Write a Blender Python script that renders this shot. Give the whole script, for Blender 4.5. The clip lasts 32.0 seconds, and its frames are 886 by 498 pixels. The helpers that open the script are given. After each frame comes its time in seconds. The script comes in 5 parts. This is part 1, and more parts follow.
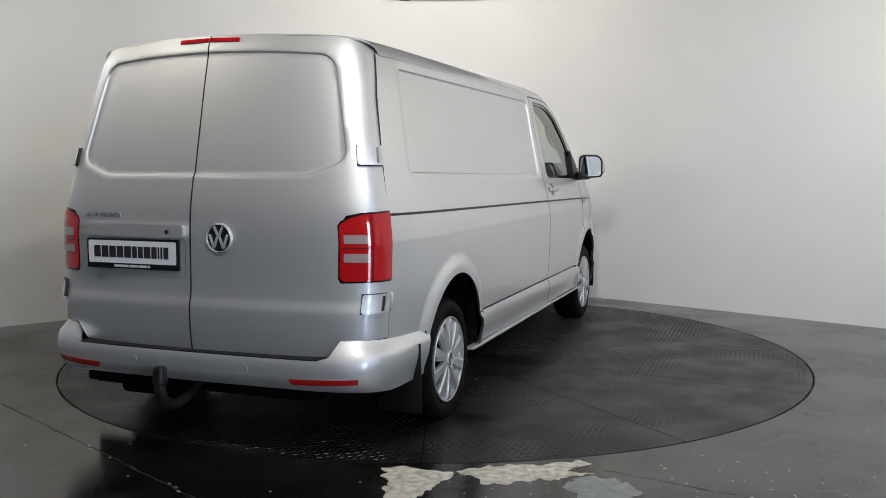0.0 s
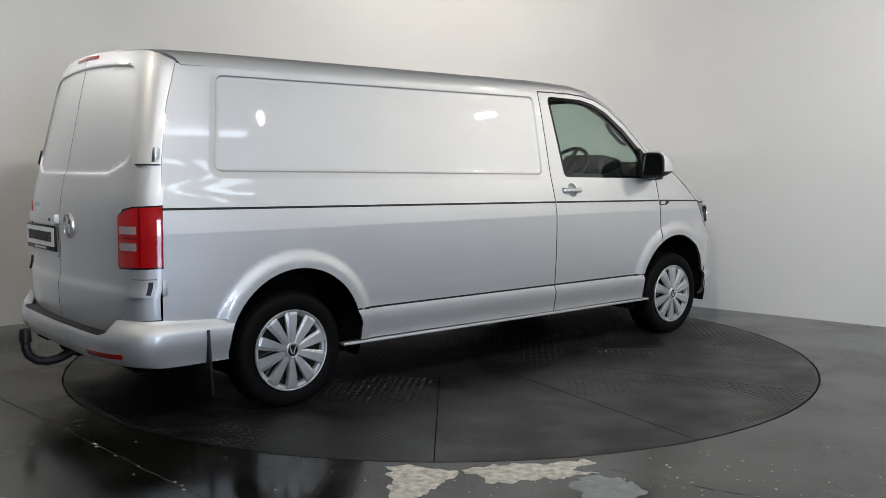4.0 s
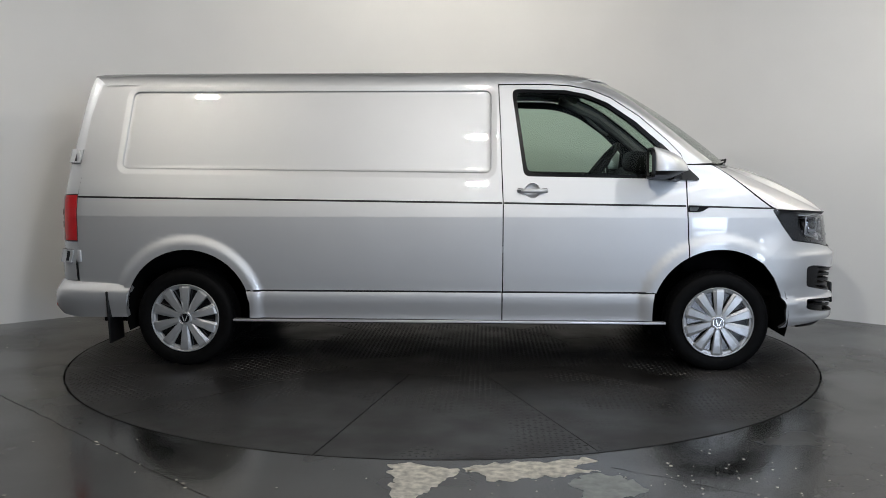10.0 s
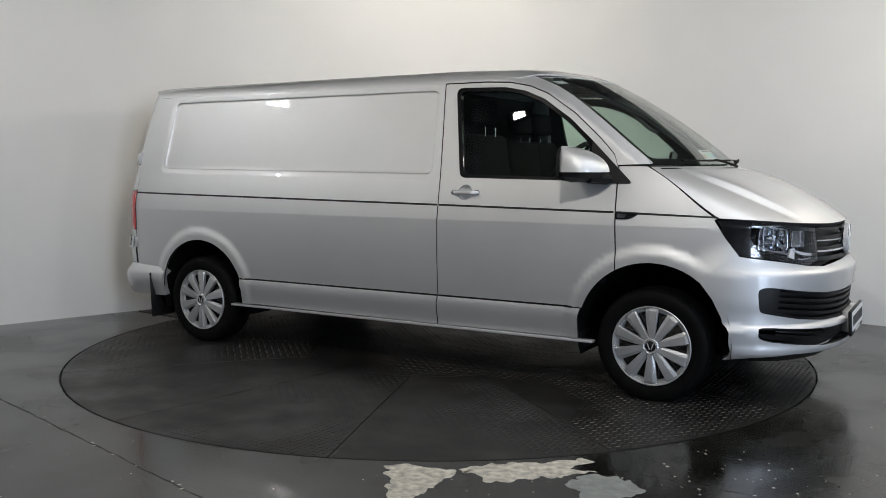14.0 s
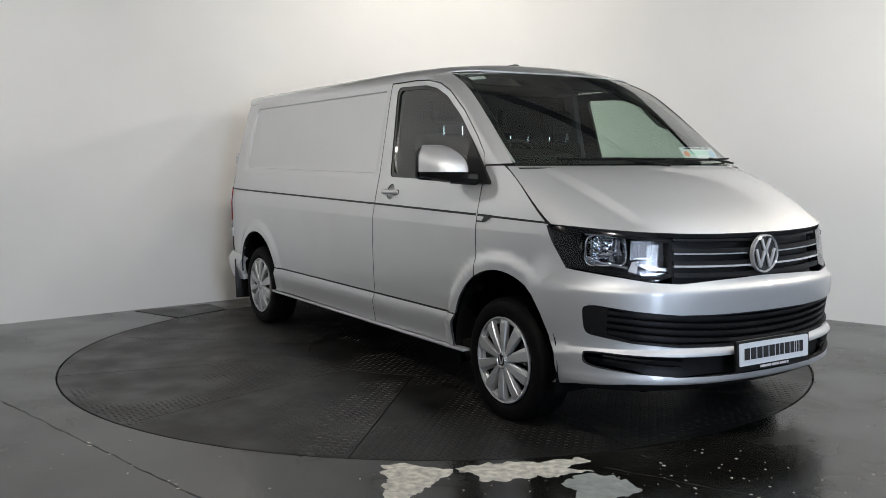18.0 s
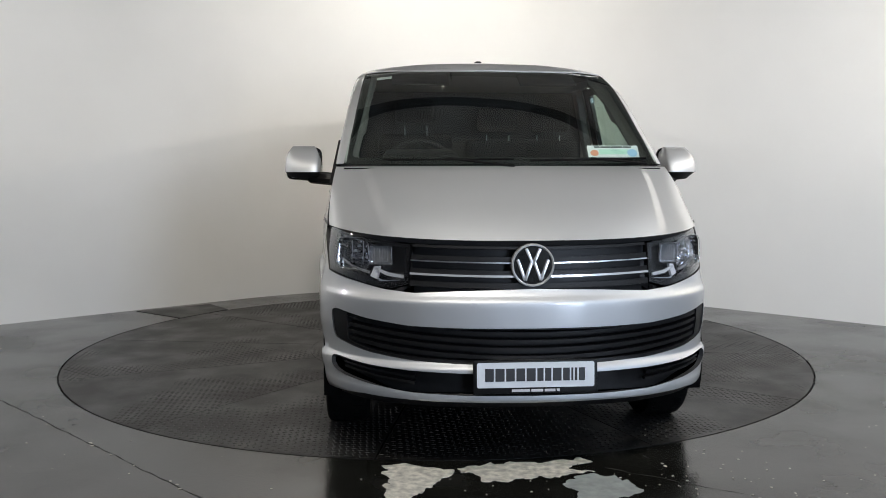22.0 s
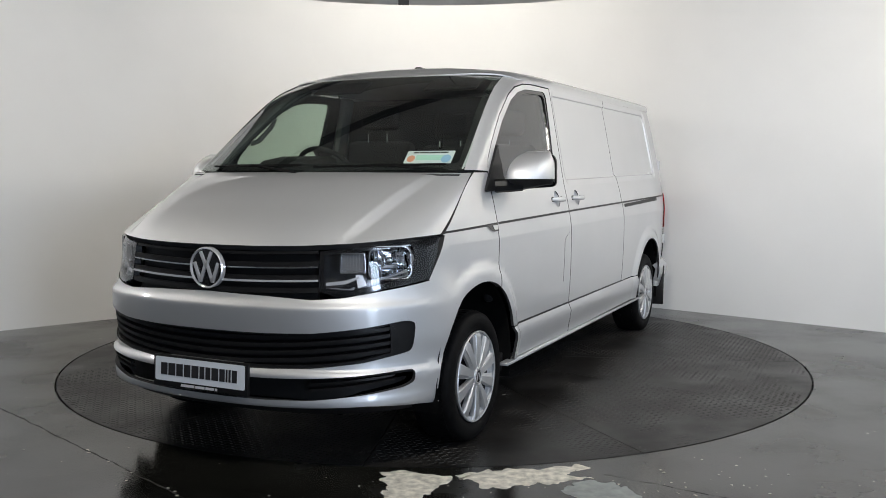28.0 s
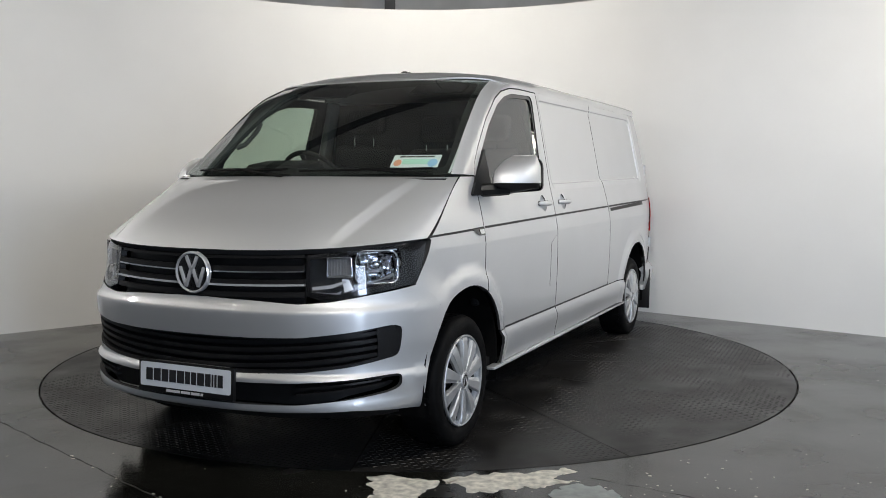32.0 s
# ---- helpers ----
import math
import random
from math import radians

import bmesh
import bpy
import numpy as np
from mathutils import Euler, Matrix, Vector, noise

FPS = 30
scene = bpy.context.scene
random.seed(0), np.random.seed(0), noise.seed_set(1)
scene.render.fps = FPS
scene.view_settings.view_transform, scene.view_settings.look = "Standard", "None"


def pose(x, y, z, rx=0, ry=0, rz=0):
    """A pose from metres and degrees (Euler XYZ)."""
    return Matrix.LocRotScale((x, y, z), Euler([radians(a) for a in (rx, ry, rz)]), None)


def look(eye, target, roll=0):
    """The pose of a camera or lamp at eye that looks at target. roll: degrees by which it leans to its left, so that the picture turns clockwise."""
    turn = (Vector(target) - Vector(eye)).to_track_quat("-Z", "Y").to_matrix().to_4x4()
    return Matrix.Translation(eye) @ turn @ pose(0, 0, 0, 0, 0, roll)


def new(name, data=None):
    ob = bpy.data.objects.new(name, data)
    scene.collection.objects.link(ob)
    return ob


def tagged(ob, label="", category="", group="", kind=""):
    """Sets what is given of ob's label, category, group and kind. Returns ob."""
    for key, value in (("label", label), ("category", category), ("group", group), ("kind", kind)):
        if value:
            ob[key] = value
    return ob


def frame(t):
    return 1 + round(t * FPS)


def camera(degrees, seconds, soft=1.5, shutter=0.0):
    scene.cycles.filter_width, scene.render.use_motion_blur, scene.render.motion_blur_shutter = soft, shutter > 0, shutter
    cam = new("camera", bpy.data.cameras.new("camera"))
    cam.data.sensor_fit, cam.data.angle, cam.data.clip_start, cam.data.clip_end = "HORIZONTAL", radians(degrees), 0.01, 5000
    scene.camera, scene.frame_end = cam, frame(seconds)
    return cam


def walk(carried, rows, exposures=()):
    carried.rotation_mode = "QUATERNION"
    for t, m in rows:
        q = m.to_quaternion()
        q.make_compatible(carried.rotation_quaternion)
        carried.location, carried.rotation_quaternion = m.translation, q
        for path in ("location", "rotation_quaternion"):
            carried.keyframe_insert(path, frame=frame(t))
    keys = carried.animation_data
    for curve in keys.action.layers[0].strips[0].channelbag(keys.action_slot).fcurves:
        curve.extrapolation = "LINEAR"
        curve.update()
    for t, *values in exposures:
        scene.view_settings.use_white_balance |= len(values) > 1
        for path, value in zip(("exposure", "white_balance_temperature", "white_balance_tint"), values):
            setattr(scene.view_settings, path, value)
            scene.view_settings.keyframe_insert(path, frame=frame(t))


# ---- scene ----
cam = camera(52.29, 32.0, soft=0.9)
EYE_Z = 1.300
# seconds, tilt down, turn to the right: one steady stand with a slight drift
DRIFT = [(0.0, 5.18, 0.06), (1.0, 5.22, -0.02), (1.5, 5.2, -0.04), (2.0, 5.27, -0.17), (3.0, 5.26, -0.39), (3.5, 5.27, -0.33),
         (5.5, 5.11, -0.14), (6.0, 5.08, -0.11), (6.5, 5.03, -0.13), (7.0, 5.09, -0.23), (7.5, 5.29, -0.37), (8.0, 5.37, -0.42),
         (8.5, 5.43, -0.4), (9.0, 5.39, -0.37), (10.0, 5.37, -0.33), (11.0, 5.36, -0.28), (12.0, 5.31, -0.23), (13.0, 5.31, -0.16),
         (14.0, 5.31, -0.11), (14.5, 5.3, -0.11), (16.5, 5.34, 0.01), (18.0, 5.35, 0.1), (19.0, 5.37, 0.14), (20.0, 5.36, 0.07),
         (21.0, 5.32, 0.03), (22.0, 5.33, 0.01), (23.0, 5.29, 0.04), (23.5, 5.24, 0.11), (24.0, 5.18, 0.09), (24.5, 5.11, -0.01),
         (25.0, 5.07, -0.11), (25.5, 5.06, -0.08), (27.5, 4.99, 0.02), (28.0, 4.93, 0.13), (29.0, 4.93, 0.38), (29.5, 4.94, 0.52),
         (30.0, 4.89, 0.62), (30.5, 4.72, 0.57), (31.0, 4.66, 0.69), (31.5, 4.66, 0.86), (32.0, 4.67, 0.98)]
walk(cam, [(t, pose(0, 0, EYE_Z, 90 - p, 0, -y)) for t, p, y in DRIFT],
     [(0.0, 0.60), (3.0, 0.56), (6.0, 0.35), (12.0, 0.46), (17.0, 0.66), (20.0, 0.82), (25.0, 0.86), (32.0, 0.78)])

# ---- light ----
world = bpy.data.worlds.new("world")
scene.world = world
world.use_nodes = True
wn = world.node_tree.nodes
sky = wn.new("ShaderNodeTexSky")
sky.sky_type, sky.sun_disc, sky.sun_elevation, sky.sun_rotation = "NISHITA", False, radians(35), radians(200)
wn["Background"].inputs["Strength"].default_value = 0.1
world.node_tree.links.new(sky.outputs["Color"], wn["Background"].inputs["Color"])
scene.view_settings.exposure = 0.0


def area_lamp(name, eye, target, size_x, size_y, watts, colour, spread=180):
    data = bpy.data.lights.new(name, "AREA")
    data.shape, data.size, data.size_y, data.energy, data.color, data.spread = "RECTANGLE", size_x, size_y, watts, colour, radians(spread)
    ob = new(name, data)
    ob.matrix_world = look(eye, target)
    return ob


WARM, COLD, NEUTRAL, MILD, COOL = (1.0, 0.92, 0.80), (0.67, 0.79, 1.0), (1.0, 0.95, 0.875), (1.0, 0.915, 0.79), (0.98, 0.965, 0.955)
# place, aim, watts and spread of the flood lamps
FLOODS = [((0.0, 7.6, 3.9), (0.0, 9.1, 2.75), 14, 165, WARM), ((0.0, 2.25, 2.98), (0.2, 7.0, 0.8), 23, 150, NEUTRAL),
          ((-2.45, 3.65, 2.98), (-2.6, 7.2, 1.0), 11, 150, MILD), ((2.45, 3.65, 2.98), (3.2, 7.0, 0.6), 24, 160, COOL),
          ((-4.15, 5.6, 2.96), (3.0, 6.8, 0.2), 11, 160, COOL), ((4.15, 5.6, 2.96), (-2.6, 7.2, 0.2), 19, 160, MILD)]
for at, to, watts, spread, tone in FLOODS:
    area_lamp("flood_light_beam", at, to, 0.20, 0.07, watts, tone, spread)
area_lamp("daylight_door_beam", (4.95, -6.05, 1.7), (1.6, 6.0, 1.0), 1.85, 3.1, 165, COLD, 160)
# middle, length and watts of the two long rooflights, both turned alike
ROOFLIGHTS, ROOFLIGHT_TURN = [(5.25, -0.7, 6.4, 36), (6.40, -1.95, 5.2, 26)], 43
for rx, ry, long, watts in ROOFLIGHTS:
    area_lamp("rooflight_beam", (rx, ry, 4.93), (rx, ry, 0), long, 0.5, watts, COLD).matrix_world = pose(rx, ry, 4.93, 0, 0, ROOFLIGHT_TURN)

# ---- materials ----


def mat(name, colour, rough=0.5, metal=0.0, coat=0.0, vary=0.0, scale=20.0, bump=0.0, bump_scale=200.0, spec=0.5, rough_vary=0.0):
    m = bpy.data.materials.new(name)
    m.use_nodes = True
    nt = m.node_tree
    b = nt.nodes["Principled BSDF"]
    b.inputs["Base Color"].default_value = (*colour, 1)
    b.inputs["Roughness"].default_value, b.inputs["Metallic"].default_value = rough, metal
    b.inputs["Coat Weight"].default_value, b.inputs["Coat Roughness"].default_value = coat, 0.012
    b.inputs["Specular IOR Level"].default_value = spec
    tc = nt.nodes.new("ShaderNodeTexCoord")
    if vary or rough_vary:
        n = nt.nodes.new("ShaderNodeTexNoise")
        n.inputs["Scale"].default_value, n.inputs["Detail"].default_value = scale, 6
        nt.links.new(tc.outputs["Object"], n.inputs["Vector"])
        if vary:
            r = nt.nodes.new("ShaderNodeMapRange")
            r.inputs["From Min"].default_value, r.inputs["From Max"].default_value = 0.3, 0.7
            r.inputs["To Min"].default_value, r.inputs["To Max"].default_value = 1 - vary, 1 + vary
            mix = nt.nodes.new("ShaderNodeVectorMath")
            mix.operation = "SCALE"
            mix.inputs[0].default_value = colour
            nt.links.new(n.outputs["Fac"], r.inputs["Value"])
            nt.links.new(r.outputs["Result"], mix.inputs["Scale"])
            nt.links.new(mix.outputs["Vector"], b.inputs["Base Color"])
        if rough_vary:
            r = nt.nodes.new("ShaderNodeMapRange")
            r.inputs["From Min"].default_value, r.inputs["From Max"].default_value = 0.35, 0.65
            r.inputs["To Min"].default_value, r.inputs["To Max"].default_value = rough - rough_vary, rough + rough_vary
            nt.links.new(n.outputs["Fac"], r.inputs["Value"])
            nt.links.new(r.outputs["Result"], b.inputs["Roughness"])
    if bump:
        n = nt.nodes.new("ShaderNodeTexNoise")
        n.inputs["Scale"].default_value, n.inputs["Detail"].default_value = bump_scale, 4
        bp = nt.nodes.new("ShaderNodeBump")
        bp.inputs["Strength"].default_value, bp.inputs["Distance"].default_value = bump, 0.002
        nt.links.new(tc.outputs["Object"], n.inputs["Vector"])
        nt.links.new(n.outputs["Fac"], bp.inputs["Height"])
        nt.links.new(bp.outputs["Normal"], b.inputs["Normal"])
    return m


def glass_mat(name, tint, clear=0.9, rough=0.0, mirror=0.08):
    """Thin glass: tinted see-through with a mirror reflection at grazing angles."""
    m = bpy.data.materials.new(name)
    m.use_nodes = True
    nt = m.node_tree
    nt.nodes.remove(nt.nodes["Principled BSDF"])
    out = nt.nodes["Material Output"]
    tr, gl, mx, lw, pw, ma = (nt.nodes.new(k) for k in ("ShaderNodeBsdfTransparent", "ShaderNodeBsdfGlossy", "ShaderNodeMixShader", "ShaderNodeLayerWeight", "ShaderNodeMath", "ShaderNodeMath"))
    tr.inputs["Color"].default_value = (*[c * clear for c in tint], 1)
    gl.inputs["Roughness"].default_value = rough
    lw.inputs["Blend"].default_value = 0.5
    pw.operation, ma.operation = "POWER", "MULTIPLY_ADD"
    pw.inputs[1].default_value = 3.2
    ma.inputs[1].default_value, ma.inputs[2].default_value = 0.9, mirror
    nt.links.new(lw.outputs["Facing"], pw.inputs[0])
    nt.links.new(pw.outputs["Value"], ma.inputs[0])
    nt.links.new(ma.outputs["Value"], mx.inputs["Fac"])
    nt.links.new(tr.outputs["BSDF"], mx.inputs[1])
    nt.links.new(gl.outputs["BSDF"], mx.inputs[2])
    nt.links.new(mx.outputs["Shader"], out.inputs["Surface"])
    return m


def glow_mat(name, colour, strength):
    m = bpy.data.materials.new(name)
    m.use_nodes = True
    b = m.node_tree.nodes["Principled BSDF"]
    b.inputs["Base Color"].default_value = (0.8, 0.8, 0.8, 1)
    b.inputs["Emission Color"].default_value, b.inputs["Emission Strength"].default_value = (*colour, 1), strength
    return m


PAINT = mat("silver_metallic_paint", (0.65, 0.66, 0.67), 0.55, 0.84, 1.0, 0.015, 3.0, 0.015, 900.0)
BLACK = mat("black_plastic", (0.008, 0.008, 0.0085), 0.45, 0, 0, 0.2, 30, 0.12, 600, 0.3)
GLOSS_BLACK = mat("gloss_black_plastic", (0.006, 0.006, 0.0065), 0.12, 0, 0.4)
EMBLEM = mat("polished_emblem_plating", (0.74, 0.745, 0.76), 0.16, 0.6, 0.5)
LINER = mat("wheel_arch_liner", (0.003, 0.003, 0.003), 0.9, 0, 0, 0.3, 12, 0, 0, 0.1)
RUBBER = mat("tyre_rubber", (0.0038, 0.0038, 0.004), 0.6, 0, 0, 0.35, 25, 0.25, 300, 0.08)
CHROME = mat("chrome", (0.78, 0.79, 0.8), 0.07, 1.0)
SILVER_PLASTIC = mat("silver_wheel_cover_plastic", (0.52, 0.53, 0.54), 0.46, 0.75, 0.12, 0.05, 25)
RED_LENS = mat("red_lamp_lens", (0.44, 0.005, 0.007), 0.06, 0, 1.0, 0.10, 9)
CLEAR_LENS = mat("grey_lamp_lens", (0.34, 0.27, 0.27), 0.12, 0, 1.0, 0.15, 60)
REFLECTOR_RED = mat("red_reflector", (0.4, 0.012, 0.01), 0.15, 0, 0.8)
GLASS = glass_mat("green_tinted_window_glass", (0.76, 0.88, 0.80), 0.94, 0.0, 0.055)
LAMP_GLASS = glass_mat("headlamp_cover_glass", (0.97, 0.98, 1.0), 0.97, 0.0, 0.04)
SILVERED = mat("silvered_lamp_reflector", (0.72, 0.73, 0.75), 0.05, 1.0, 0, 0.1, 45)
LAMP_GREY = mat("grey_fluted_lamp_lens", (0.17, 0.175, 0.18), 0.32, 0.3, 0.15, 0.15, 60)
BRIGHT = mat("bright_chrome_trim", (0.80, 0.81, 0.83), 0.20, 0.6, 0.6)
LAMP_RIM = mat("pale_lamp_rim", (0.75, 0.76, 0.78), 0.25, 0.3, 0.5)
LAMP_BLACK = mat("dark_lamp_inside", (0.11, 0.11, 0.115), 0.20, 0.7, 0, 0.2, 40)
SEAM = mat("dark_panel_seam", (0.02, 0.02, 0.021), 0.7)
SATIN = mat("satin_chrome", (0.72, 0.73, 0.75), 0.24, 1.0)
MIRROR = mat("mirror_glass", (0.85, 0.87, 0.88), 0.01, 1.0)
CABIN = mat("dark_cabin_plastic", (0.009, 0.0094, 0.0098), 0.65, 0, 0, 0.15, 30, 0, 0, 0.2)
CABIN_GREY = mat("grey_cabin_trim", (0.07, 0.073, 0.07), 0.7, 0, 0, 0.1, 30)
FABRIC = mat("dark_seat_fabric", (0.006, 0.0063, 0.0066), 0.9, 0, 0, 0.25, 120, 0, 0, 0.1)
PLATE_WHITE = mat("white_plate", (0.72, 0.75, 0.78), 0.35, 0, 0.3, 0.02, 30)
INK = mat("black_ink", (0.02, 0.02, 0.022), 0.5)
PALE_INK = mat("pale_lettering", (0.6, 0.6, 0.6), 0.5)
STEEL = mat("dark_cast_steel", (0.03, 0.03, 0.032), 0.45, 0.6, 0, 0.3, 40)
WALL_WHITE = mat("white_painted_wall", (0.81, 0.805, 0.785), 0.75, 0, 0, 0.025, 1.2, 0.05, 60)
SHED_GREY = mat("grey_shed_cladding", (0.70, 0.70, 0.69), 0.7, 0, 0, 0.12, 2.0)
ROOF_SHEET = mat("pale_roof_sheet", (0.44, 0.44, 0.43), 0.7, 0, 0, 0.12, 2.0)
SHED_DARK = mat("dark_roof_steel", (0.05, 0.052, 0.055), 0.6, 0, 0, 0.2, 5)
LAMP_ON = glow_mat("lit_lamp_face", (1.0, 0.95, 0.86), 30.0)
DAYLIGHT = glow_mat("daylit_rooflight_sheet", (0.8, 0.9, 1.0), 2.6)

# ---- building blocks ----
from mathutils.geometry import delaunay_2d_cdt


def link_mesh(name, me, material, parent=None, label=""):
    ob = new(name, me)
    if material:
        me.materials.append(material)
    if parent:
        ob.parent = parent
    if label:
        ob["label"] = label
    return ob


def part(name, bm, material, parent, label="", smooth=True):
    me = bpy.data.meshes.new(name)
    bm.normal_update()
    bm.to_mesh(me)
    bm.free()
    for p in me.polygons:
        p.use_smooth = smooth
    if smooth:
        me.set_sharp_from_angle(angle=radians(38))
    return link_mesh(name, me, material, parent, label)


def table(knots):
    """A smooth curve through (s, value) knots."""
    xs, ys = [k[0] for k in knots], [k[1] for k in knots]
    n = len(xs)
    d = [(ys[i + 1] - ys[i]) / (xs[i + 1] - xs[i]) for i in range(n - 1)]
    m = [d[0]] + [0 if d[i - 1] * d[i] <= 0 else 2 * d[i - 1] * d[i] / (d[i - 1] + d[i]) for i in range(1, n - 1)] + [d[-1]]

    def value(s):
        if s <= xs[0]:
            return ys[0] + m[0] * (s - xs[0])
        if s >= xs[-1]:
            return ys[-1] + m[-1] * (s - xs[-1])
        i = 0
        while s > xs[i + 1]:
            i += 1
        w = xs[i + 1] - xs[i]
        q = (s - xs[i]) / w
        return ((1 + 2 * q) * (1 - q) ** 2 * ys[i] + q * (1 - q) ** 2 * w * m[i] + q * q * (3 - 2 * q) * ys[i + 1] + q * q * (q - 1) * w * m[i + 1])
    return value


def smoothstep(a, b, s):
    q = min(1, max(0, (s - a) / (b - a)))
    return q * q * (3 - 2 * q)


def round_corners(points, radius, n=5):
    """A closed outline with its corners rounded. radius: one number or one for each corner."""
    out, k = [], len(points)
    for i, p in enumerate(points):
        r = radius[i] if isinstance(radius, (list, tuple)) else radius
        p, a, b = Vector(p), Vector(points[i - 1]), Vector(points[(i + 1) % k])
        if r <= 0:
            out.append((p.x, p.y))
            continue
        ra, rb = min(r, (a - p).length * 0.49), min(r, (b - p).length * 0.49)
        s, e = p + (a - p).normalized() * ra, p + (b - p).normalized() * rb
        for j in range(n + 1):
            q = j / n
            v = s * (1 - q) ** 2 + p * 2 * q * (1 - q) + e * q * q
            out.append((v.x, v.y))
    return out


def arc(cx, cz, r, a0, a1, n=24):
    return [(cx + r * math.cos(radians(a0 + (a1 - a0) * i / n)), cz + r * math.sin(radians(a0 + (a1 - a0) * i / n))) for i in range(n + 1)]


def inside(lines, pts):
    """Which points lie within the outlines, holes counted out."""
    res = np.zeros(len(pts), bool)
    for line in lines:
        a = np.array(line)
        b = np.roll(a, -1, axis=0)
        for (ax, ay), (bx, by) in zip(a, b):
            if ay == by:
                continue
            hit = ((ay > pts[:, 1]) != (by > pts[:, 1])) & (pts[:, 0] < (bx - ax) * (pts[:, 1] - ay) / (by - ay) + ax)
            res ^= hit
    return res


def sheet(name, outline, surf, material, parent, cell=0.04, lip=0.012, out=(0, -1, 0), holes=(), label="", offset=0.0, seam=None, creases=()):
    """A shaped panel: an outline in the plane of two coordinates, laid on the surface surf(u, v), with analytic normals
    and an inward edge. out: a direction on the panel's outer side. holes: outlines cut out of it. seam: the edge's material.
    creases: open lines along which the surface bends."""
    out = Vector(out)

    def dense(line):
        res = []
        for a, b in zip(line, line[1:] + line[:1]):
            d = math.hypot(b[0] - a[0], b[1] - a[1])
            if d < 1e-5:
                continue
            k = max(1, int(d / cell + 0.5))
            res += [(a[0] + (b[0] - a[0]) * i / k, a[1] + (b[1] - a[1]) * i / k) for i in range(k)]
        return res

    lines = [dense([tuple(map(float, p)) for p in line]) for line in (outline, *holes)]
    pts, edges = [], []
    for line in lines:
        k = len(pts)
        pts += line
        edges += [(k + i, k + (i + 1) % len(line)) for i in range(len(line))]
    for line in creases:
        k = len(pts)
        pts += [tuple(map(float, q)) for q in line]
        edges += [(k + i, k + i + 1) for i in range(len(line) - 1)]
    rim = np.array(pts)
    (u0, v0), (u1, v1) = rim.min(0), rim.max(0)
    nu, nv = max(2, math.ceil((u1 - u0) / cell)), max(2, math.ceil((v1 - v0) / cell))
    gu, gv = np.meshgrid(np.linspace(u0, u1, nu + 1)[1:-1], np.linspace(v0, v1, nv + 1)[1:-1])
    grid = np.stack([gu.ravel(), gv.ravel()], 1)
    if len(grid):
        grid = grid[inside(lines, grid)]
    if len(grid):
        near = np.full(len(grid), 9.0)
        for a, b in edges:
            p, q = rim[a], rim[b]
            w = q - p
            f = np.clip(((grid - p) @ w) / max(w @ w, 1e-12), 0, 1)
            near = np.minimum(near, np.hypot(*(p + f[:, None] * w - grid).T))
        grid = grid[near > 0.35 * cell]
    allpts = [Vector(p) for p in pts] + [Vector(p) for p in grid]
    verts, _, tris, _, _, _ = delaunay_2d_cdt(allpts, edges, [], 0, 1e-6)
    uv = [(v.x, v.y) for v in verts]
    mid = np.array([[sum(uv[k][c] for k in t) / len(t) for c in (0, 1)] for t in tris])
    keep = inside(lines, mid)
    faces = []
    for t, ok in zip(tris, keep):
        q = [Vector(uv[k]) for k in t]
        longest = max((q[i] - q[i - 1]).length for i in range(3))
        area = abs((q[1] - q[0]).cross(q[2] - q[0])) if ok else 0
        if ok and area > 0.03 * cell * longest:  # no slivers along straight edges
            faces.append(list(t))
    e = 0.002
    co, nor = [], []
    for u, v in uv:
        p = Vector(surf(u, v))
        n = (Vector(surf(u + e, v)) - Vector(surf(u - e, v))).cross(Vector(surf(u, v + e)) - Vector(surf(u, v - e)))
        n.normalize()
        co.append(p)
        nor.append(n)
    if sum(n.dot(out) for n in nor) < 0:
        nor = [-n for n in nor]
    fixed = []
    for f in faces:
        a, b, c = (co[k] for k in f[:3])
        fixed.append(f if (b - a).cross(c - a).dot(nor[f[0]]) >= 0 else f[::-1])
    faces = fixed
    co = [p + n * offset for p, n in zip(co, nor)]
    count = {(a, b) for f in faces for a, b in zip(f, f[1:] + f[:1])}
    plain, sheets = len(co), len(faces)
    if lip:
        low = {}
        for a, b in [k for k in count if (k[1], k[0]) not in count]:
            for k in (a, b):
                if k not in low:
                    low[k] = len(co)
                    co.append(co[k] - nor[k] * lip)
            faces.append([b, a, low[a], low[b]])
    me = bpy.data.meshes.new(name)
    me.from_pydata([tuple(p) for p in co], [], faces)
    me.validate()
    loops = []
    ob = link_mesh(name, me, material, parent, label)
    seam = seam or (SEAM if material == PAINT and 0 < lip < 0.04 else None)
    if seam:
        me.materials.append(seam)
    for p in me.polygons:
        p.use_smooth = True
        edge = any(k >= plain for k in p.vertices)
        if edge and seam:
            p.material_index = 1
        loops += [tuple(p.normal) if edge else tuple(nor[k]) for k in p.vertices]
    me.normals_split_custom_set(loops)
    return ob


def box(bm, size, m=None, bevel=0.0, segments=2):
    made = bmesh.ops.create_cube(bm, size=1.0, matrix=(m or Matrix()) @ Matrix.Diagonal((*size, 1)))["verts"]
    if bevel:
        edges = list({e for v in made for e in v.link_edges})
        bmesh.ops.bevel(bm, geom=edges, offset=bevel, segments=segments, affect="EDGES", profile=0.5)


def boxed(size, at=(0, 0, 0), bevel=0.0, turn=(0, 0, 0), segments=2):
    bm = bmesh.new()
    box(bm, size, pose(*at, *turn), bevel, segments)
    return bm


def cylinder(bm, r, depth, m=None, n=24, r2=None):
    bmesh.ops.create_cone(bm, cap_ends=True, segments=n, radius1=r, radius2=r if r2 is None else r2, depth=depth, matrix=m or Matrix())


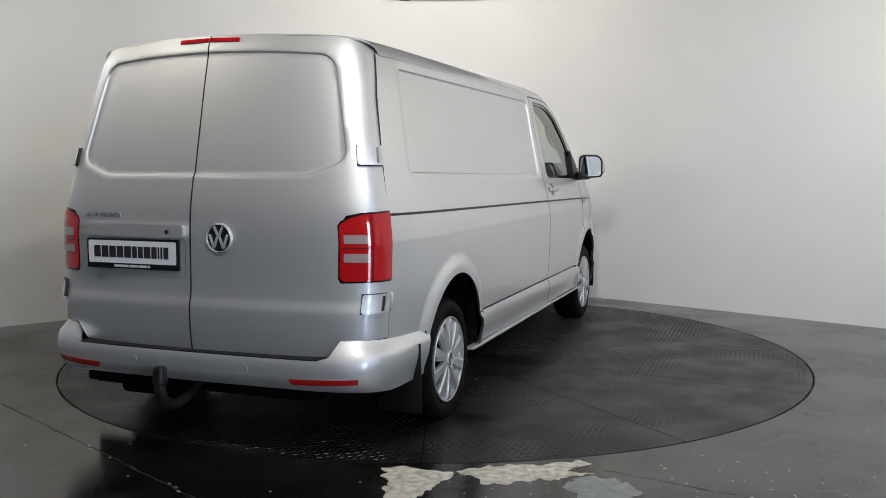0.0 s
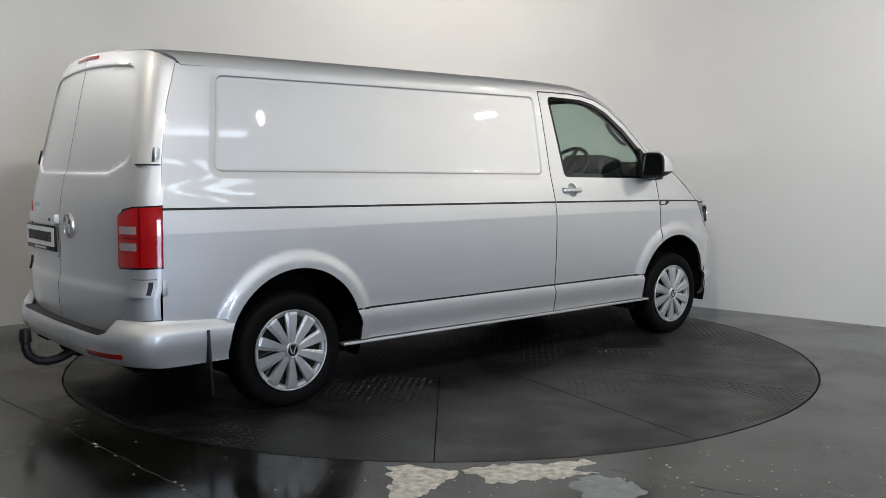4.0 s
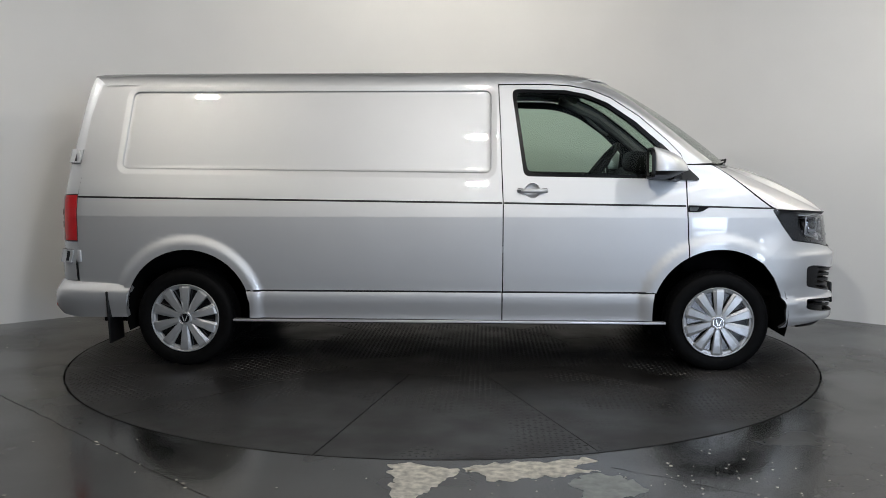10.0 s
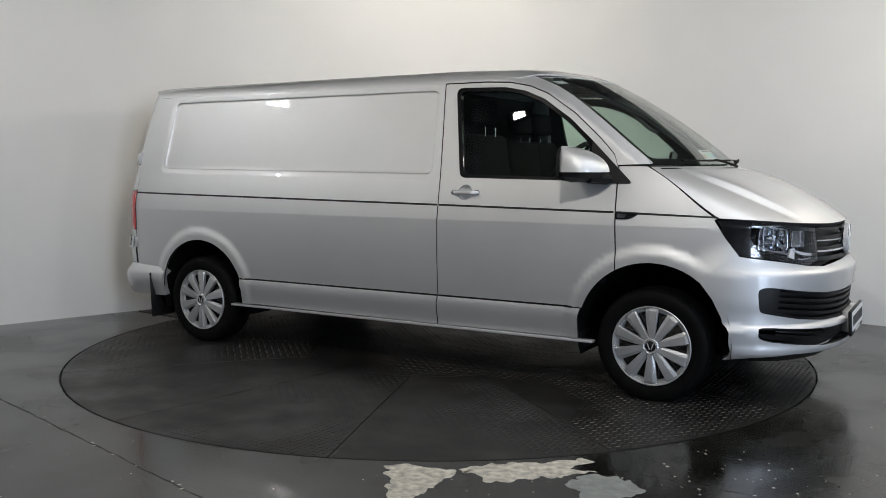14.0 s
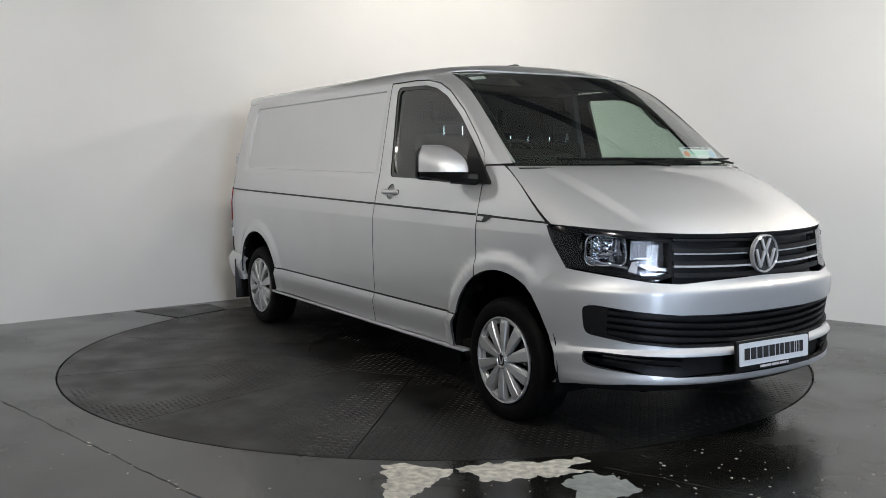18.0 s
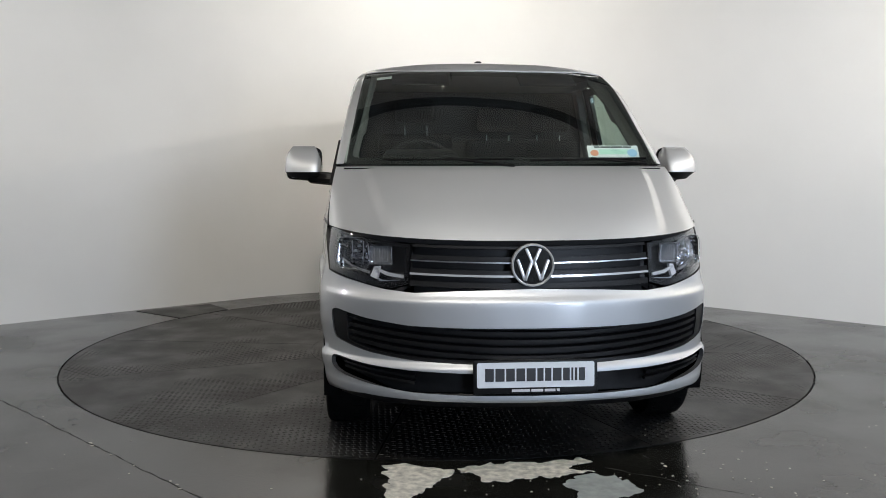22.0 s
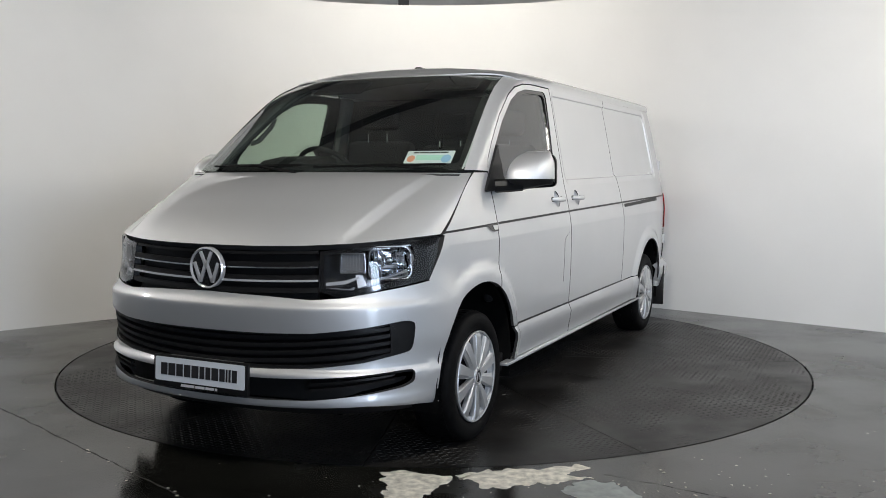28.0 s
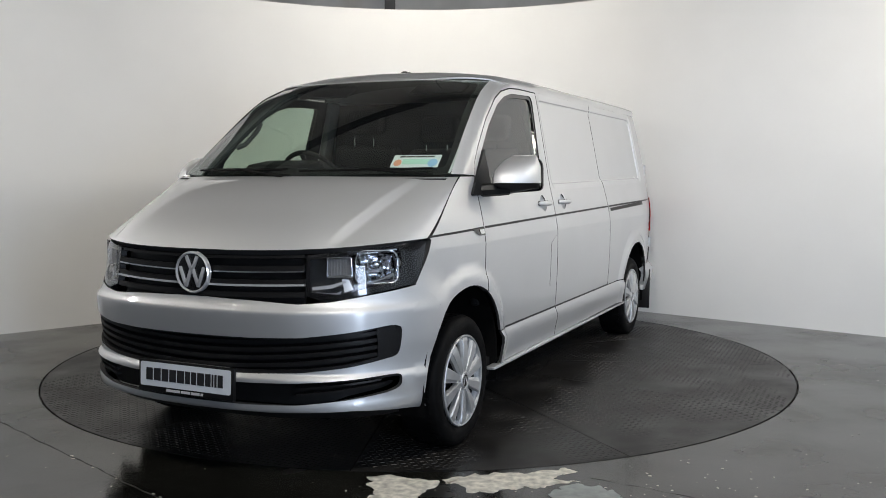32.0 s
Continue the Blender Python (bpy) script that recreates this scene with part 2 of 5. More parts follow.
def lathe(bm, profile, m=None, n=48):
    """Turns a profile of (radius, height) round the z axis."""
    m = m or Matrix()
    rings = [[bm.verts.new(m @ Vector((r * math.cos(2 * math.pi * i / n), r * math.sin(2 * math.pi * i / n), h))) for i in range(n)] for r, h in profile]
    for a, b in zip(rings, rings[1:]):
        for i in range(n):
            bm.faces.new((a[i], a[(i + 1) % n], b[(i + 1) % n], b[i]))
    return rings


def tube(bm, points, r, n=8, closed=False, flat=1.0):
    """A round bar along points."""
    pts = [Vector(p) for p in points]
    rings, k = [], len(pts)
    ref = None
    for i, p in enumerate(pts):
        d = (pts[(i + 1) % k] - pts[i - 1]) if closed else (pts[min(i + 1, k - 1)] - pts[max(i - 1, 0)])
        d.normalize()
        if ref is None:
            ref = Vector((0, 0, 1)) if abs(d.z) < 0.9 else Vector((1, 0, 0))
        s = d.cross(ref).normalized()
        w = s.cross(d)
        ref = w
        rings.append([bm.verts.new(p + (s * math.cos(2 * math.pi * j / n) * flat + w * math.sin(2 * math.pi * j / n)) * r) for j in range(n)])
    pairs = list(zip(rings, rings[1:])) + ([(rings[-1], rings[0])] if closed else [])
    for a, b in pairs:
        for j in range(n):
            bm.faces.new((a[j], a[(j + 1) % n], b[(j + 1) % n], b[j]))
    if not closed:
        bm.faces.new(rings[0][::-1])
        bm.faces.new(rings[-1])
    bmesh.ops.recalc_face_normals(bm, faces=bm.faces)


def prism(outline, depth):
    """An outline in x and y, given a thickness along z from 0 to depth."""
    bm = bmesh.new()
    f = bm.faces.new([bm.verts.new((x, y, 0)) for x, y in outline])
    top = bmesh.ops.extrude_face_region(bm, geom=[f])["geom"]
    bmesh.ops.translate(bm, vec=(0, 0, depth), verts=[v for v in top if isinstance(v, bmesh.types.BMVert)])
    bmesh.ops.recalc_face_normals(bm, faces=bm.faces)
    return bm


def moved(bm, m):
    bmesh.ops.transform(bm, matrix=m, verts=bm.verts)
    return bm


# ---- the place ----
TABLE_X, TABLE_Y, TABLE_R = -0.040, 6.381, 2.499


def floor_mat():
    m = mat("dark_grey_painted_concrete", (0.0108, 0.0108, 0.0090), 0.21, 0, 0.10, 0.45, 1.3, 0.22, 70, 0.78, 0.12)
    return m


def checker_mat():
    """Dark worn tread plate: short raised lugs, turned by turns, over stained steel."""
    m = mat("dark_tread_plate", (0.0062, 0.0055, 0.0050), 0.45, 0.0, 0, 0.35, 3.0, 0, 0, 0.72, 0.10)
    nt = m.node_tree
    tc = nt.nodes.new("ShaderNodeTexCoord")
    bp = nt.nodes.new("ShaderNodeBump")
    bp.inputs["Strength"].default_value, bp.inputs["Distance"].default_value = 0.25, 0.002
    n = nt.nodes.new("ShaderNodeTexNoise")
    n.inputs["Scale"].default_value, n.inputs["Detail"].default_value = 160, 4
    nt.links.new(tc.outputs["Object"], n.inputs["Vector"])
    nt.links.new(n.outputs["Fac"], bp.inputs["Height"])
    nt.links.new(bp.outputs["Normal"], nt.nodes["Principled BSDF"].inputs["Normal"])
    return m


FLOOR, TREAD = floor_mat(), checker_mat()
LUG = mat("rubbed_tread_lug", (0.0125, 0.0118, 0.0112), 0.43, 0.1, 0, 0.4, 3.0, 0, 0, 0.7)


def build_place():
    # floor with the round pit of the turntable
    bm = bmesh.new()
    n = 128
    rings = []
    for k, r in enumerate((TABLE_R + 0.012, TABLE_R + 0.4, TABLE_R + 1.4, 0)):
        ring = []
        for i in range(n):
            a = 2 * math.pi * i / n
            if r:
                p = (TABLE_X + r * math.cos(a), TABLE_Y + r * math.sin(a))
            else:
                c, s = math.cos(a), math.sin(a)
                q = min(9.2 / max(abs(c), 1e-6), (7.4 if s > 0 else 13.6) / max(abs(s), 1e-6))
                p = (TABLE_X + q * c, TABLE_Y + q * s)
            ring.append(bm.verts.new((*p, 0)))
        rings.append(ring)
    pit = [bm.verts.new((v.co.x, v.co.y, -0.06)) for v in rings[0]]
    for a, b in zip([pit] + rings, rings):
        for i in range(n):
            bm.faces.new((a[i], b[i], b[(i + 1) % n], a[(i + 1) % n]))
    bm.faces.new(pit)
    bmesh.ops.recalc_face_normals(bm, faces=bm.faces)
    if sum(f.normal.z for f in bm.faces) < 0:
        bmesh.ops.reverse_faces(bm, faces=bm.faces)
    tagged(part("floor", bm, FLOOR, None, "dark grey painted concrete floor, scuffed and slightly glossy"), kind="structure", category="floor")

    # white studio wall: two straight runs joined by a wide round corner
    half, radius, top, thick = radians(40.7), 2.88, 2.99, 0.12
    vx, vy = -0.05, 10.34
    cy = vy - radius / math.cos(half)
    line = [(vx + radius * math.sin(a), cy + radius * math.cos(a)) for a in [half * (i / 16 - 1) for i in range(33)]]
    # outer ends are assumed and unseen, lengthened to give more white to reflect
    run = 8.6
    line = [(line[0][0] - run * math.cos(half), line[0][1] - run * math.sin(half))] + line + [(line[-1][0] + run * math.cos(half), line[-1][1] - run * math.sin(half))]
    bm = bmesh.new()
    cols = []
    for i, p in enumerate(line):
        a, b = Vector(line[max(i - 1, 0)]), Vector(line[min(i + 1, len(line) - 1)])
        d = (b - a).normalized()
        nrm = Vector((-d.y, d.x))
        q = Vector(p) + nrm * thick
        cols.append([bm.verts.new((*p, 0)), bm.verts.new((*p, top)), bm.verts.new((q.x, q.y, top)), bm.verts.new((q.x, q.y, 0))])
    for a, b in zip(cols, cols[1:]):
        for j in range(4):
            bm.faces.new((a[j], a[(j + 1) % 4], b[(j + 1) % 4], b[j]))
    bm.faces.new(cols[0])
    bm.faces.new(cols[-1][::-1])
    bmesh.ops.recalc_face_normals(bm, faces=bm.faces)
    tagged(part("wall_studio", bm, WALL_WHITE, None, "white painted curved studio wall standing round the turntable"), kind="structure", category="wall")

    # the shed around it
    x0, x1, y0, y1, zt = -9.1, 9.1, -6.2, 13.7, 5.0
    dx0, dx1, dz = 4.0, 5.9, 3.3
    for name, size, at in (("wall_north", (x1 - x0 + 0.4, 0.2, zt), (0, y1 + 0.1, zt / 2)),
                           ("wall_west", (0.2, y1 - y0, zt), (x0 - 0.1, (y0 + y1) / 2, zt / 2)),
                           ("wall_east", (0.2, y1 - y0, zt), (x1 + 0.1, (y0 + y1) / 2, zt / 2))):
        tagged(part(name, boxed(size, at), SHED_GREY, None, "grey clad shed wall", False), kind="structure", category="wall")
    bm = bmesh.new()
    for a, b, lo, hi in ((x0 - 0.2, dx0, 0, zt), (dx1, x1 + 0.2, 0, zt), (dx0, dx1, dz, zt)):
        box(bm, (b - a, 0.2, hi - lo), pose((a + b) / 2, y0 - 0.1, (lo + hi) / 2))
    tagged(part("wall_south", bm, SHED_GREY, None, "grey clad shed wall with a wide open doorway", False), kind="structure", category="wall")
    # roof with two long rooflights
    tagged(part("ceiling", boxed((x1 - x0 + 0.4, y1 - y0 + 0.4, 0.12), (0, (y0 + y1) / 2, zt + 0.06)), ROOF_SHEET, None, "pale shed roof on dark steel beams", False), kind="structure", category="ceiling")
    for rx, ry, long, watts in ROOFLIGHTS:
        tagged(part("rooflight", boxed((long, 0.5, 0.02), (rx, ry, zt - 0.03), 0, (0, 0, ROOFLIGHT_TURN)), DAYLIGHT, None, "long translucent daylit rooflight sheet under the shed roof", False), kind="structure", category="rooflight")
    # daylight beyond the doorway
    tagged(part("backdrop", boxed((11, 0.05, 5), (5.3, -8.2, 2.2)), glow_mat("bright_overcast_outdoors", (0.72, 0.85, 1.0), 1.0), None, "bright overcast daylight outside the doorway", False), kind="structure", category="backdrop")
    # steel post behind the studio wall
    bm = bmesh.new()
    for w, d, oy in ((0.13, 0.012, -0.06), (0.13, 0.012, 0.06), (0.01, 0.12, 0)):
        box(bm, (w, d, zt), pose(-0.47, 11.6 + oy, zt / 2))
    tagged(part("steel_post", bm, SHED_DARK, None, "", False), "dark steel post behind the studio wall", "post")
    for by in (-4.2, -0.6, 3.0, 6.6, 10.2):
        bm = bmesh.new()
        for h, w, oz in ((0.012, 0.15, -0.13), (0.012, 0.15, 0.13), (0.25, 0.01, 0)):
            box(bm, (x1 - x0, w, h), pose(0, by, zt - 0.14 + oz))
        tagged(part("roof_beam", bm, SHED_DARK, None, "", False), "dark steel roof beam under the shed ceiling", "beam", "roof beams")
    for at, to, watts, spread, tone in FLOODS:
        lamp = tagged(new("flood_lamp"), "black flood lamp with a lit white face hung from the roof", "lamp", "flood lamps")
        m = look(at, to)
        lamp.matrix_world = m
        part("housing", moved(boxed((0.25, 0.15, 0.05), (0, 0, 0.040), 0.01), Matrix()), BLACK, lamp)
        part("lamp_face", boxed((0.21, 0.08, 0.006), (0, 0, 0.012)), LAMP_ON, lamp, "lit lamp face", False)
        rod = part("hanger", boxed((0.02, 0.02, zt - at[2]), (0, 0, 0)), BLACK, lamp, "", False)
        rod.matrix_parent_inverse = m.inverted()
        rod.matrix_basis = Matrix.Translation((at[0], at[1] - 0.05, at[2] + (zt - at[2]) / 2))


def patch_outline(points, rough, n=7):
    """A closed outline with a ragged edge."""
    res = []
    for a, b in zip(points, points[1:] + points[:1]):
        for i in range(n):
            q = i / n
            x, y = a[0] + (b[0] - a[0]) * q, a[1] + (b[1] - a[1]) * q
            v = noise.noise_vector((x * 22, y * 22, 0.5)) + 0.5 * noise.noise_vector((x * 60, y * 60, 2.5))
            res.append((x + v.x * rough, y + v.y * rough))
    return res


def floor_marks():
    bare = mat("chipped_cream_floor_paint", (0.60, 0.57, 0.50), 0.7, 0, 0, 0.40, 26, 0.6, 60)
    grey = mat("worn_grey_floor_patch", (0.29, 0.31, 0.30), 0.6, 0, 0, 0.25, 16, 0.3, 80)
    for name, pts, mm, label, z in (("paint_patch", [(-0.25, 3.59), (-0.22, 3.71), (-0.26, 3.86), (-0.16, 3.88), (0.04, 3.81), (0.05, 3.75), (-0.03, 3.64), (-0.09, 3.55), (-0.14, 3.40), (-0.21, 3.42)], bare, "chipped cream paint patch on the dark floor", 0.0014),
                                    ("paint_patch", [(0.06, 3.82), (0.22, 3.90), (0.44, 3.905), (0.62, 3.955), (0.66, 3.93), (0.53, 3.84), (0.65, 3.79), (0.56, 3.77), (0.48, 3.72), (0.37, 3.71), (0.23, 3.66), (0.16, 3.7), (0.14, 3.75), (0.09, 3.77)], bare, "chipped cream paint patch beside the turntable", 0.0014),
                                    ("worn_patch", [(0.49, 3.66), (0.61, 3.74), (0.73, 3.72), (0.79, 3.64), (0.80, 3.54), (0.62, 3.42), (0.50, 3.38), (0.54, 3.56)], grey, "worn grey patch on the dark floor", 0.0012)):
        bm = prism(patch_outline([(x * 0.992, y * 0.9865) for x, y in pts], 0.030, 11), z)
        tagged(part(name, bm, mm, None, "", False), label, "floor mark", kind="structure")
    # flakes of paint strewn over the floor
    bm = bmesh.new()
    rnd = random.Random(4)
    for k in range(300):
        if k < 70:
            x, y = rnd.gauss(0.9, 0.55), rnd.gauss(3.62, 0.16)
        else:
            a, r = rnd.uniform(0, 2 * math.pi), rnd.uniform(2.62, 3.6)
            x, y = TABLE_X + r * math.cos(a), TABLE_Y + r * math.sin(a)
        if math.hypot(x - TABLE_X, y - TABLE_Y) < TABLE_R + 0.05 or y > 7.6:
            continue
        size = rnd.uniform(0.002, 0.0075) * (1.6 if rnd.random() < 0.12 else 1)
        ring = [bm.verts.new((x + size * rnd.uniform(0.5, 1.2) * math.cos(j * 1.257), y + size * rnd.uniform(0.5, 1.4) * math.sin(j * 1.257), 0.0011)) for j in range(5)]
        bm.faces.new(ring)
    tagged(part("paint_flakes", bm, bare, None, "", False), "pale paint flakes strewn over the floor", "floor mark", kind="stuff")
    # joints across the floor, worn uneven, with a few pale chips along them
    worn = mat("worn_floor_joint", (0.035, 0.034, 0.030), 0.6, 0, 0, 0.4, 30)
    for (ax, ay), (bx, by), wide in (((-2.75, 5.20), (-0.90, 3.385), 0.0045), ((0.70, 3.785), (1.90, 3.02), 0.003)):
        start, d = Vector((ax, ay)), Vector((bx - ax, by - ay)).normalized()
        across, total = Vector((-d.y, d.x)), math.hypot(bx - ax, by - ay)
        n = int(total / 0.02)
        bm = bmesh.new()
        rows = []
        for i in range(n + 1):
            q = total * i / n
            mid = start + d * q + across * 0.012 * noise.noise((q * 9, ax, 0.3))
            half = wide * max(0.12, 0.5 + noise.noise((q * 14, 3.1, ay)))
            rows.append([bm.verts.new((*(mid + across * e * half), 0.0008)) for e in (-1, 1)])
        for p, q in zip(rows, rows[1:]):
            bm.faces.new((p[0], q[0], q[1], p[1]))
        bmesh.ops.recalc_face_normals(bm, faces=bm.faces)
        if sum(f.normal.z for f in bm.faces) < 0:
            bmesh.ops.reverse_faces(bm, faces=bm.faces)
        joint = tagged(part("floor_joint", bm, worn, None, "", False), "narrow worn joint in the dark floor with pale chips", "floor joint", kind="structure")
        bm = bmesh.new()
        for k in range(9):
            c = start + d * rnd.uniform(0.35, 1.0) * total + across * rnd.uniform(-0.012, 0.012)
            bm.faces.new([bm.verts.new((c.x + rnd.uniform(0.004, 0.012) * math.cos(j * 1.05), c.y + rnd.uniform(0.003, 0.009) * math.sin(j * 1.05), 0.0014)) for j in range(6)])
        part("pale_chips", bm, bare, joint, "pale paint chips", False)["kind"] = "stuff"
    # hatch of tread plate let into the floor behind the turntable
    hatch = prism([(-2.73, 7.96), (-2.18, 8.36), (-1.94, 8.06), (-2.23, 7.59)], 0.004)
    tagged(part("floor_hatch", hatch, TREAD, None, "", False), "dark tread-plate hatch in the floor beside the turntable", "hatch", kind="structure")


def turntable():
    top = tagged(new("turntable"), "round dark tread-plate turntable let into the floor", "turntable")
    n = 12
    inner = 0.9
    for i in range(n):
        a0, a1 = radians(19.3 + 30 * i), radians(19.3 + 30 * (i + 1))
        bm = bmesh.new()
        gap = 0.003
        out, inn = [], []
        for k in range(13):
            a = a0 + (a1 - a0) * k / 12
            out.append((TABLE_R * math.cos(a), TABLE_R * math.sin(a)))
            inn.append((inner * math.cos(a), inner * math.sin(a)))
        pts = [Vector(p) for p in out + inn[::-1]]
        # draw the two straight edges in by the joint
        res = []
        for p in pts:
            for a, s in ((a0, 1), (a1, -1)):
                nrm = Vector((-math.sin(a), math.cos(a))) * s
                d = p.dot(nrm)
                if d < gap:
                    p = p + nrm * (gap - d)
            res.append(p)
        f = bm.faces.new([bm.verts.new((p.x, p.y, 0)) for p in res])
        bm.normal_update()
        if f.normal.z < 0:
            f.normal_flip()
        ex = bmesh.ops.extrude_face_region(bm, geom=[f])["geom"]
        bmesh.ops.translate(bm, vec=(0, 0, -0.02), verts=[v for v in ex if isinstance(v, bmesh.types.BMVert)])
        bmesh.ops.recalc_face_normals(bm, faces=bm.faces)
        part("floor_plate", bm, TREAD, top, "", False)
    # raised tread: short bars, by turns to the one side and the other, worn low in places
    step, long, wide = 0.031, 0.0125, 0.0042
    k = int(TABLE_R / step) + 1
    verts, faces = [], []
    for i in range(-k, k + 1):
        for j in range(-k, k + 1):
            x, y = i * step, j * step
            r = math.hypot(x, y)
            if r > TABLE_R - 0.02 or abs(r - inner) < 0.018:
                continue
            a = (math.degrees(math.atan2(y, x)) - 19.3) % 30
            if r > inner and min(a, 30 - a) * r * 0.01745 < 0.014:
                continue
            sector = int(((math.degrees(math.atan2(y, x)) - 19.3) % 360) // 30) if r > inner else 12
            wear = noise.noise((x * 1.3 + sector * 7.1, y * 1.3, sector * 3.3)) + 0.4 * noise.noise((x * 5, y * 5, 1.7))
            turn = math.degrees(math.atan2(y, x))
            wear -= 0.55 * (1 - smoothstep(22, 62, abs(turn + 84)))  # trodden smooth beside the driver's door
            h = 0.0021 * smoothstep(-0.42, 0.05, wear)
            if h < 0.0002:
                continue
            t = radians(45 if (i + j) % 2 else -45) + sector * 0.9
            c, s = math.cos(t), math.sin(t)
            b = len(verts)
            for f, z in ((1.0, 0.0), (0.62, h)):
                for p, q in ((-1, -1), (1, -1), (1, 1), (-1, 1)):
                    du, dv = p * long * f, q * wide * f
                    verts.append((x + du * c - dv * s, y + du * s + dv * c, z))
            faces += [(b + 4, b + 5, b + 6, b + 7)] + [(b + m, b + (m + 1) % 4, b + 4 + (m + 1) % 4, b + 4 + m) for m in range(4)]
    me = bpy.data.meshes.new("tread_lug")
    me.from_pydata(verts, [], faces)
    link_mesh("tread_lug", me, LUG, top, "rubbed tread lugs")["kind"] = "stuff"
    bm = bmesh.new()
    cylinder(bm, inner - 0.003, 0.02, pose(0, 0, -0.01), 64)
    part("centre_plate", bm, TREAD, top, "", False)
    bm = bmesh.new()
    cylinder(bm, TABLE_R - 0.01, 0.03, pose(0, 0, -0.04), 96)
    part("support_frame", bm, LINER, top, "", False)
    top.matrix_world = pose(TABLE_X, TABLE_Y, 0)
    return top


build_place()
floor_marks()
TURNTABLE = turntable()

# ---- the van: x forward, y to its left, z up, its middle between the axles at the origin ----
CREASE_Z = 0.975
WIDTH_LOW = table([(0.26, 0.90), (0.30, 0.916), (0.40, 0.914), (0.50, 0.917), (0.60, 0.924), (0.80, 0.931), (0.90, 0.9315), (CREASE_Z, 0.9305)])
WIDTH_HIGH = table([(CREASE_Z, 0.9305), (1.0, 0.9268), (1.06, 0.9165), (1.15, 0.897), (1.235, 0.876), (1.30, 0.863), (1.50, 0.826), (1.784, 0.770), (1.83, 0.757), (1.88, 0.735)])


def WIDTH(z):
    """Half the body's width at a height, with the crease below the waist."""
    return WIDTH_LOW(z) if z < CREASE_Z else WIDTH_HIGH(z)


def crease_lines(x0, x1):
    n = int((x1 - x0) / 0.04)
    return [[(x0 + (x1 - x0) * i / n, CREASE_Z + dz) for i in range(n + 1)] for dz in (-0.005, -0.001, 0.003)]


REAR_ARCH, FRONT_ARCH = (-1.667, 0.358, 0.405), (1.70, 0.358, 0.420)


def rear_taper(z):
    return 0.048 - 0.026 * smoothstep(0.85, 1.35, z)


def recess(d):
    """The pressed side: a shallow bevelled border, then a step."""
    return 0.006 * min(1, max(0, d / 0.034)) + 0.012 * smoothstep(0.034, 0.042, d)


def door_recess(d):
    return 0.011 * smoothstep(0.0, 0.012, d)


def rounded(dx, dz, r=0.06):
    return r - math.hypot(r - dx, r - dz) if dx < r and dz < r else min(dx, dz)


def half_side(x, z):
    y = WIDTH(z)
    if x < -1.85:
        y -= rear_taper(z) * ((-1.85 - x) / 0.54) ** 2
    if x > 1.45:
        y -= 0.048 * ((x - 1.45) / 0.65) ** 2
    for ax, az, r in (REAR_ARCH, FRONT_ARCH):
        d = math.hypot(x - ax, z - az) - r
        if z > 0.30:
            y += 0.020 * (1 - smoothstep(0.035, 0.105, d)) * smoothstep(0.28, 0.45, z)
    return y


def panel_edge(x, z):
    """How far a point lies within the pressed recess of the side."""
    back = -2.076 - 0.065 * (1.772 - z) / 0.506
    low = 1.246 - 0.030 * (x + 2.1) / 2.4
    return rounded(min(x - back, 0.306 - x), min(z - low, 1.812 - z), 0.075)


def panel_depth(x, z):
    return recess(panel_edge(x, z))


def contours(edge, x0, x1, z0, z1, keep, put, step=0.012, depths=(-0.0015, 0.0015, 0.0325, 0.0358, 0.0385, 0.0425)):
    """Lines at several depths of a recess's edge, cut to where keep(x, z) holds and laid out by put(x, z)."""
    cx, cz = (x0 + x1) / 2, (z0 + z1) / 2
    nx, nz = int((x1 - x0) / step), int((z1 - z0) / step)
    frame_pts = [(x0 + (x1 - x0) * i / nx, z0) for i in range(nx)] + [(x1, z0 + (z1 - z0) * i / nz) for i in range(nz)]
    frame_pts += [(x1 - (x1 - x0) * i / nx, z1) for i in range(nx)] + [(x0, z1 - (z1 - z0) * i / nz) for i in range(nz)]
    res = []
    for depth in depths:
        run = []
        for px, pz in frame_pts:
            lo, hi = 0.0, 1.3
            for _ in range(26):
                mid = (lo + hi) / 2
                inside_it = edge(cx + (px - cx) * mid, cz + (pz - cz) * mid) > depth
                lo, hi = (mid, hi) if inside_it else (lo, mid)
            q = cx + (px - cx) * lo, cz + (pz - cz) * lo
            if keep(*q):
                run.append(put(*q))
            elif run:
                res.append(run)
                run = []
        if len(run) == len(frame_pts):
            run.append(run[0])
        res.append(run)
    return [run for run in res if len(run) > 2]


def side(s):
    """The side of the body, s = -1 on the right and 1 on the left, over (x, z)."""
    return lambda x, z: (x, s * half_side(x, z), z)


def cargo_side(s):
    return lambda x, z: (x, s * (half_side(x, z) - panel_depth(x, z)), z)


def plan_curve(knots):
    """Knots of (y, setback): the curve's length at a y, and the y and setback at a length."""
    yb = table(knots)
    pts = [(knots[-1][0] * (1 - (1 - i / 300) ** 2), 0) for i in range(301)]
    pts = [(y, yb(y)) for y, _ in pts]
    ln = [0.0]
    for a, b in zip(pts, pts[1:]):
        ln.append(ln[-1] + math.hypot(b[0] - a[0], b[1] - a[1]))
    ys, bs = [p[0] for p in pts], [p[1] for p in pts]

    def length(y):
        return math.copysign(float(np.interp(abs(y), ys, ln)), y)

    smooth_y, smooth_b = table(list(zip(ln[::12], ys[::12]))), table(list(zip(ln[::12], bs[::12])))

    def at(u):
        return math.copysign(smooth_y(abs(u)), u), smooth_b(abs(u))
    return length, at


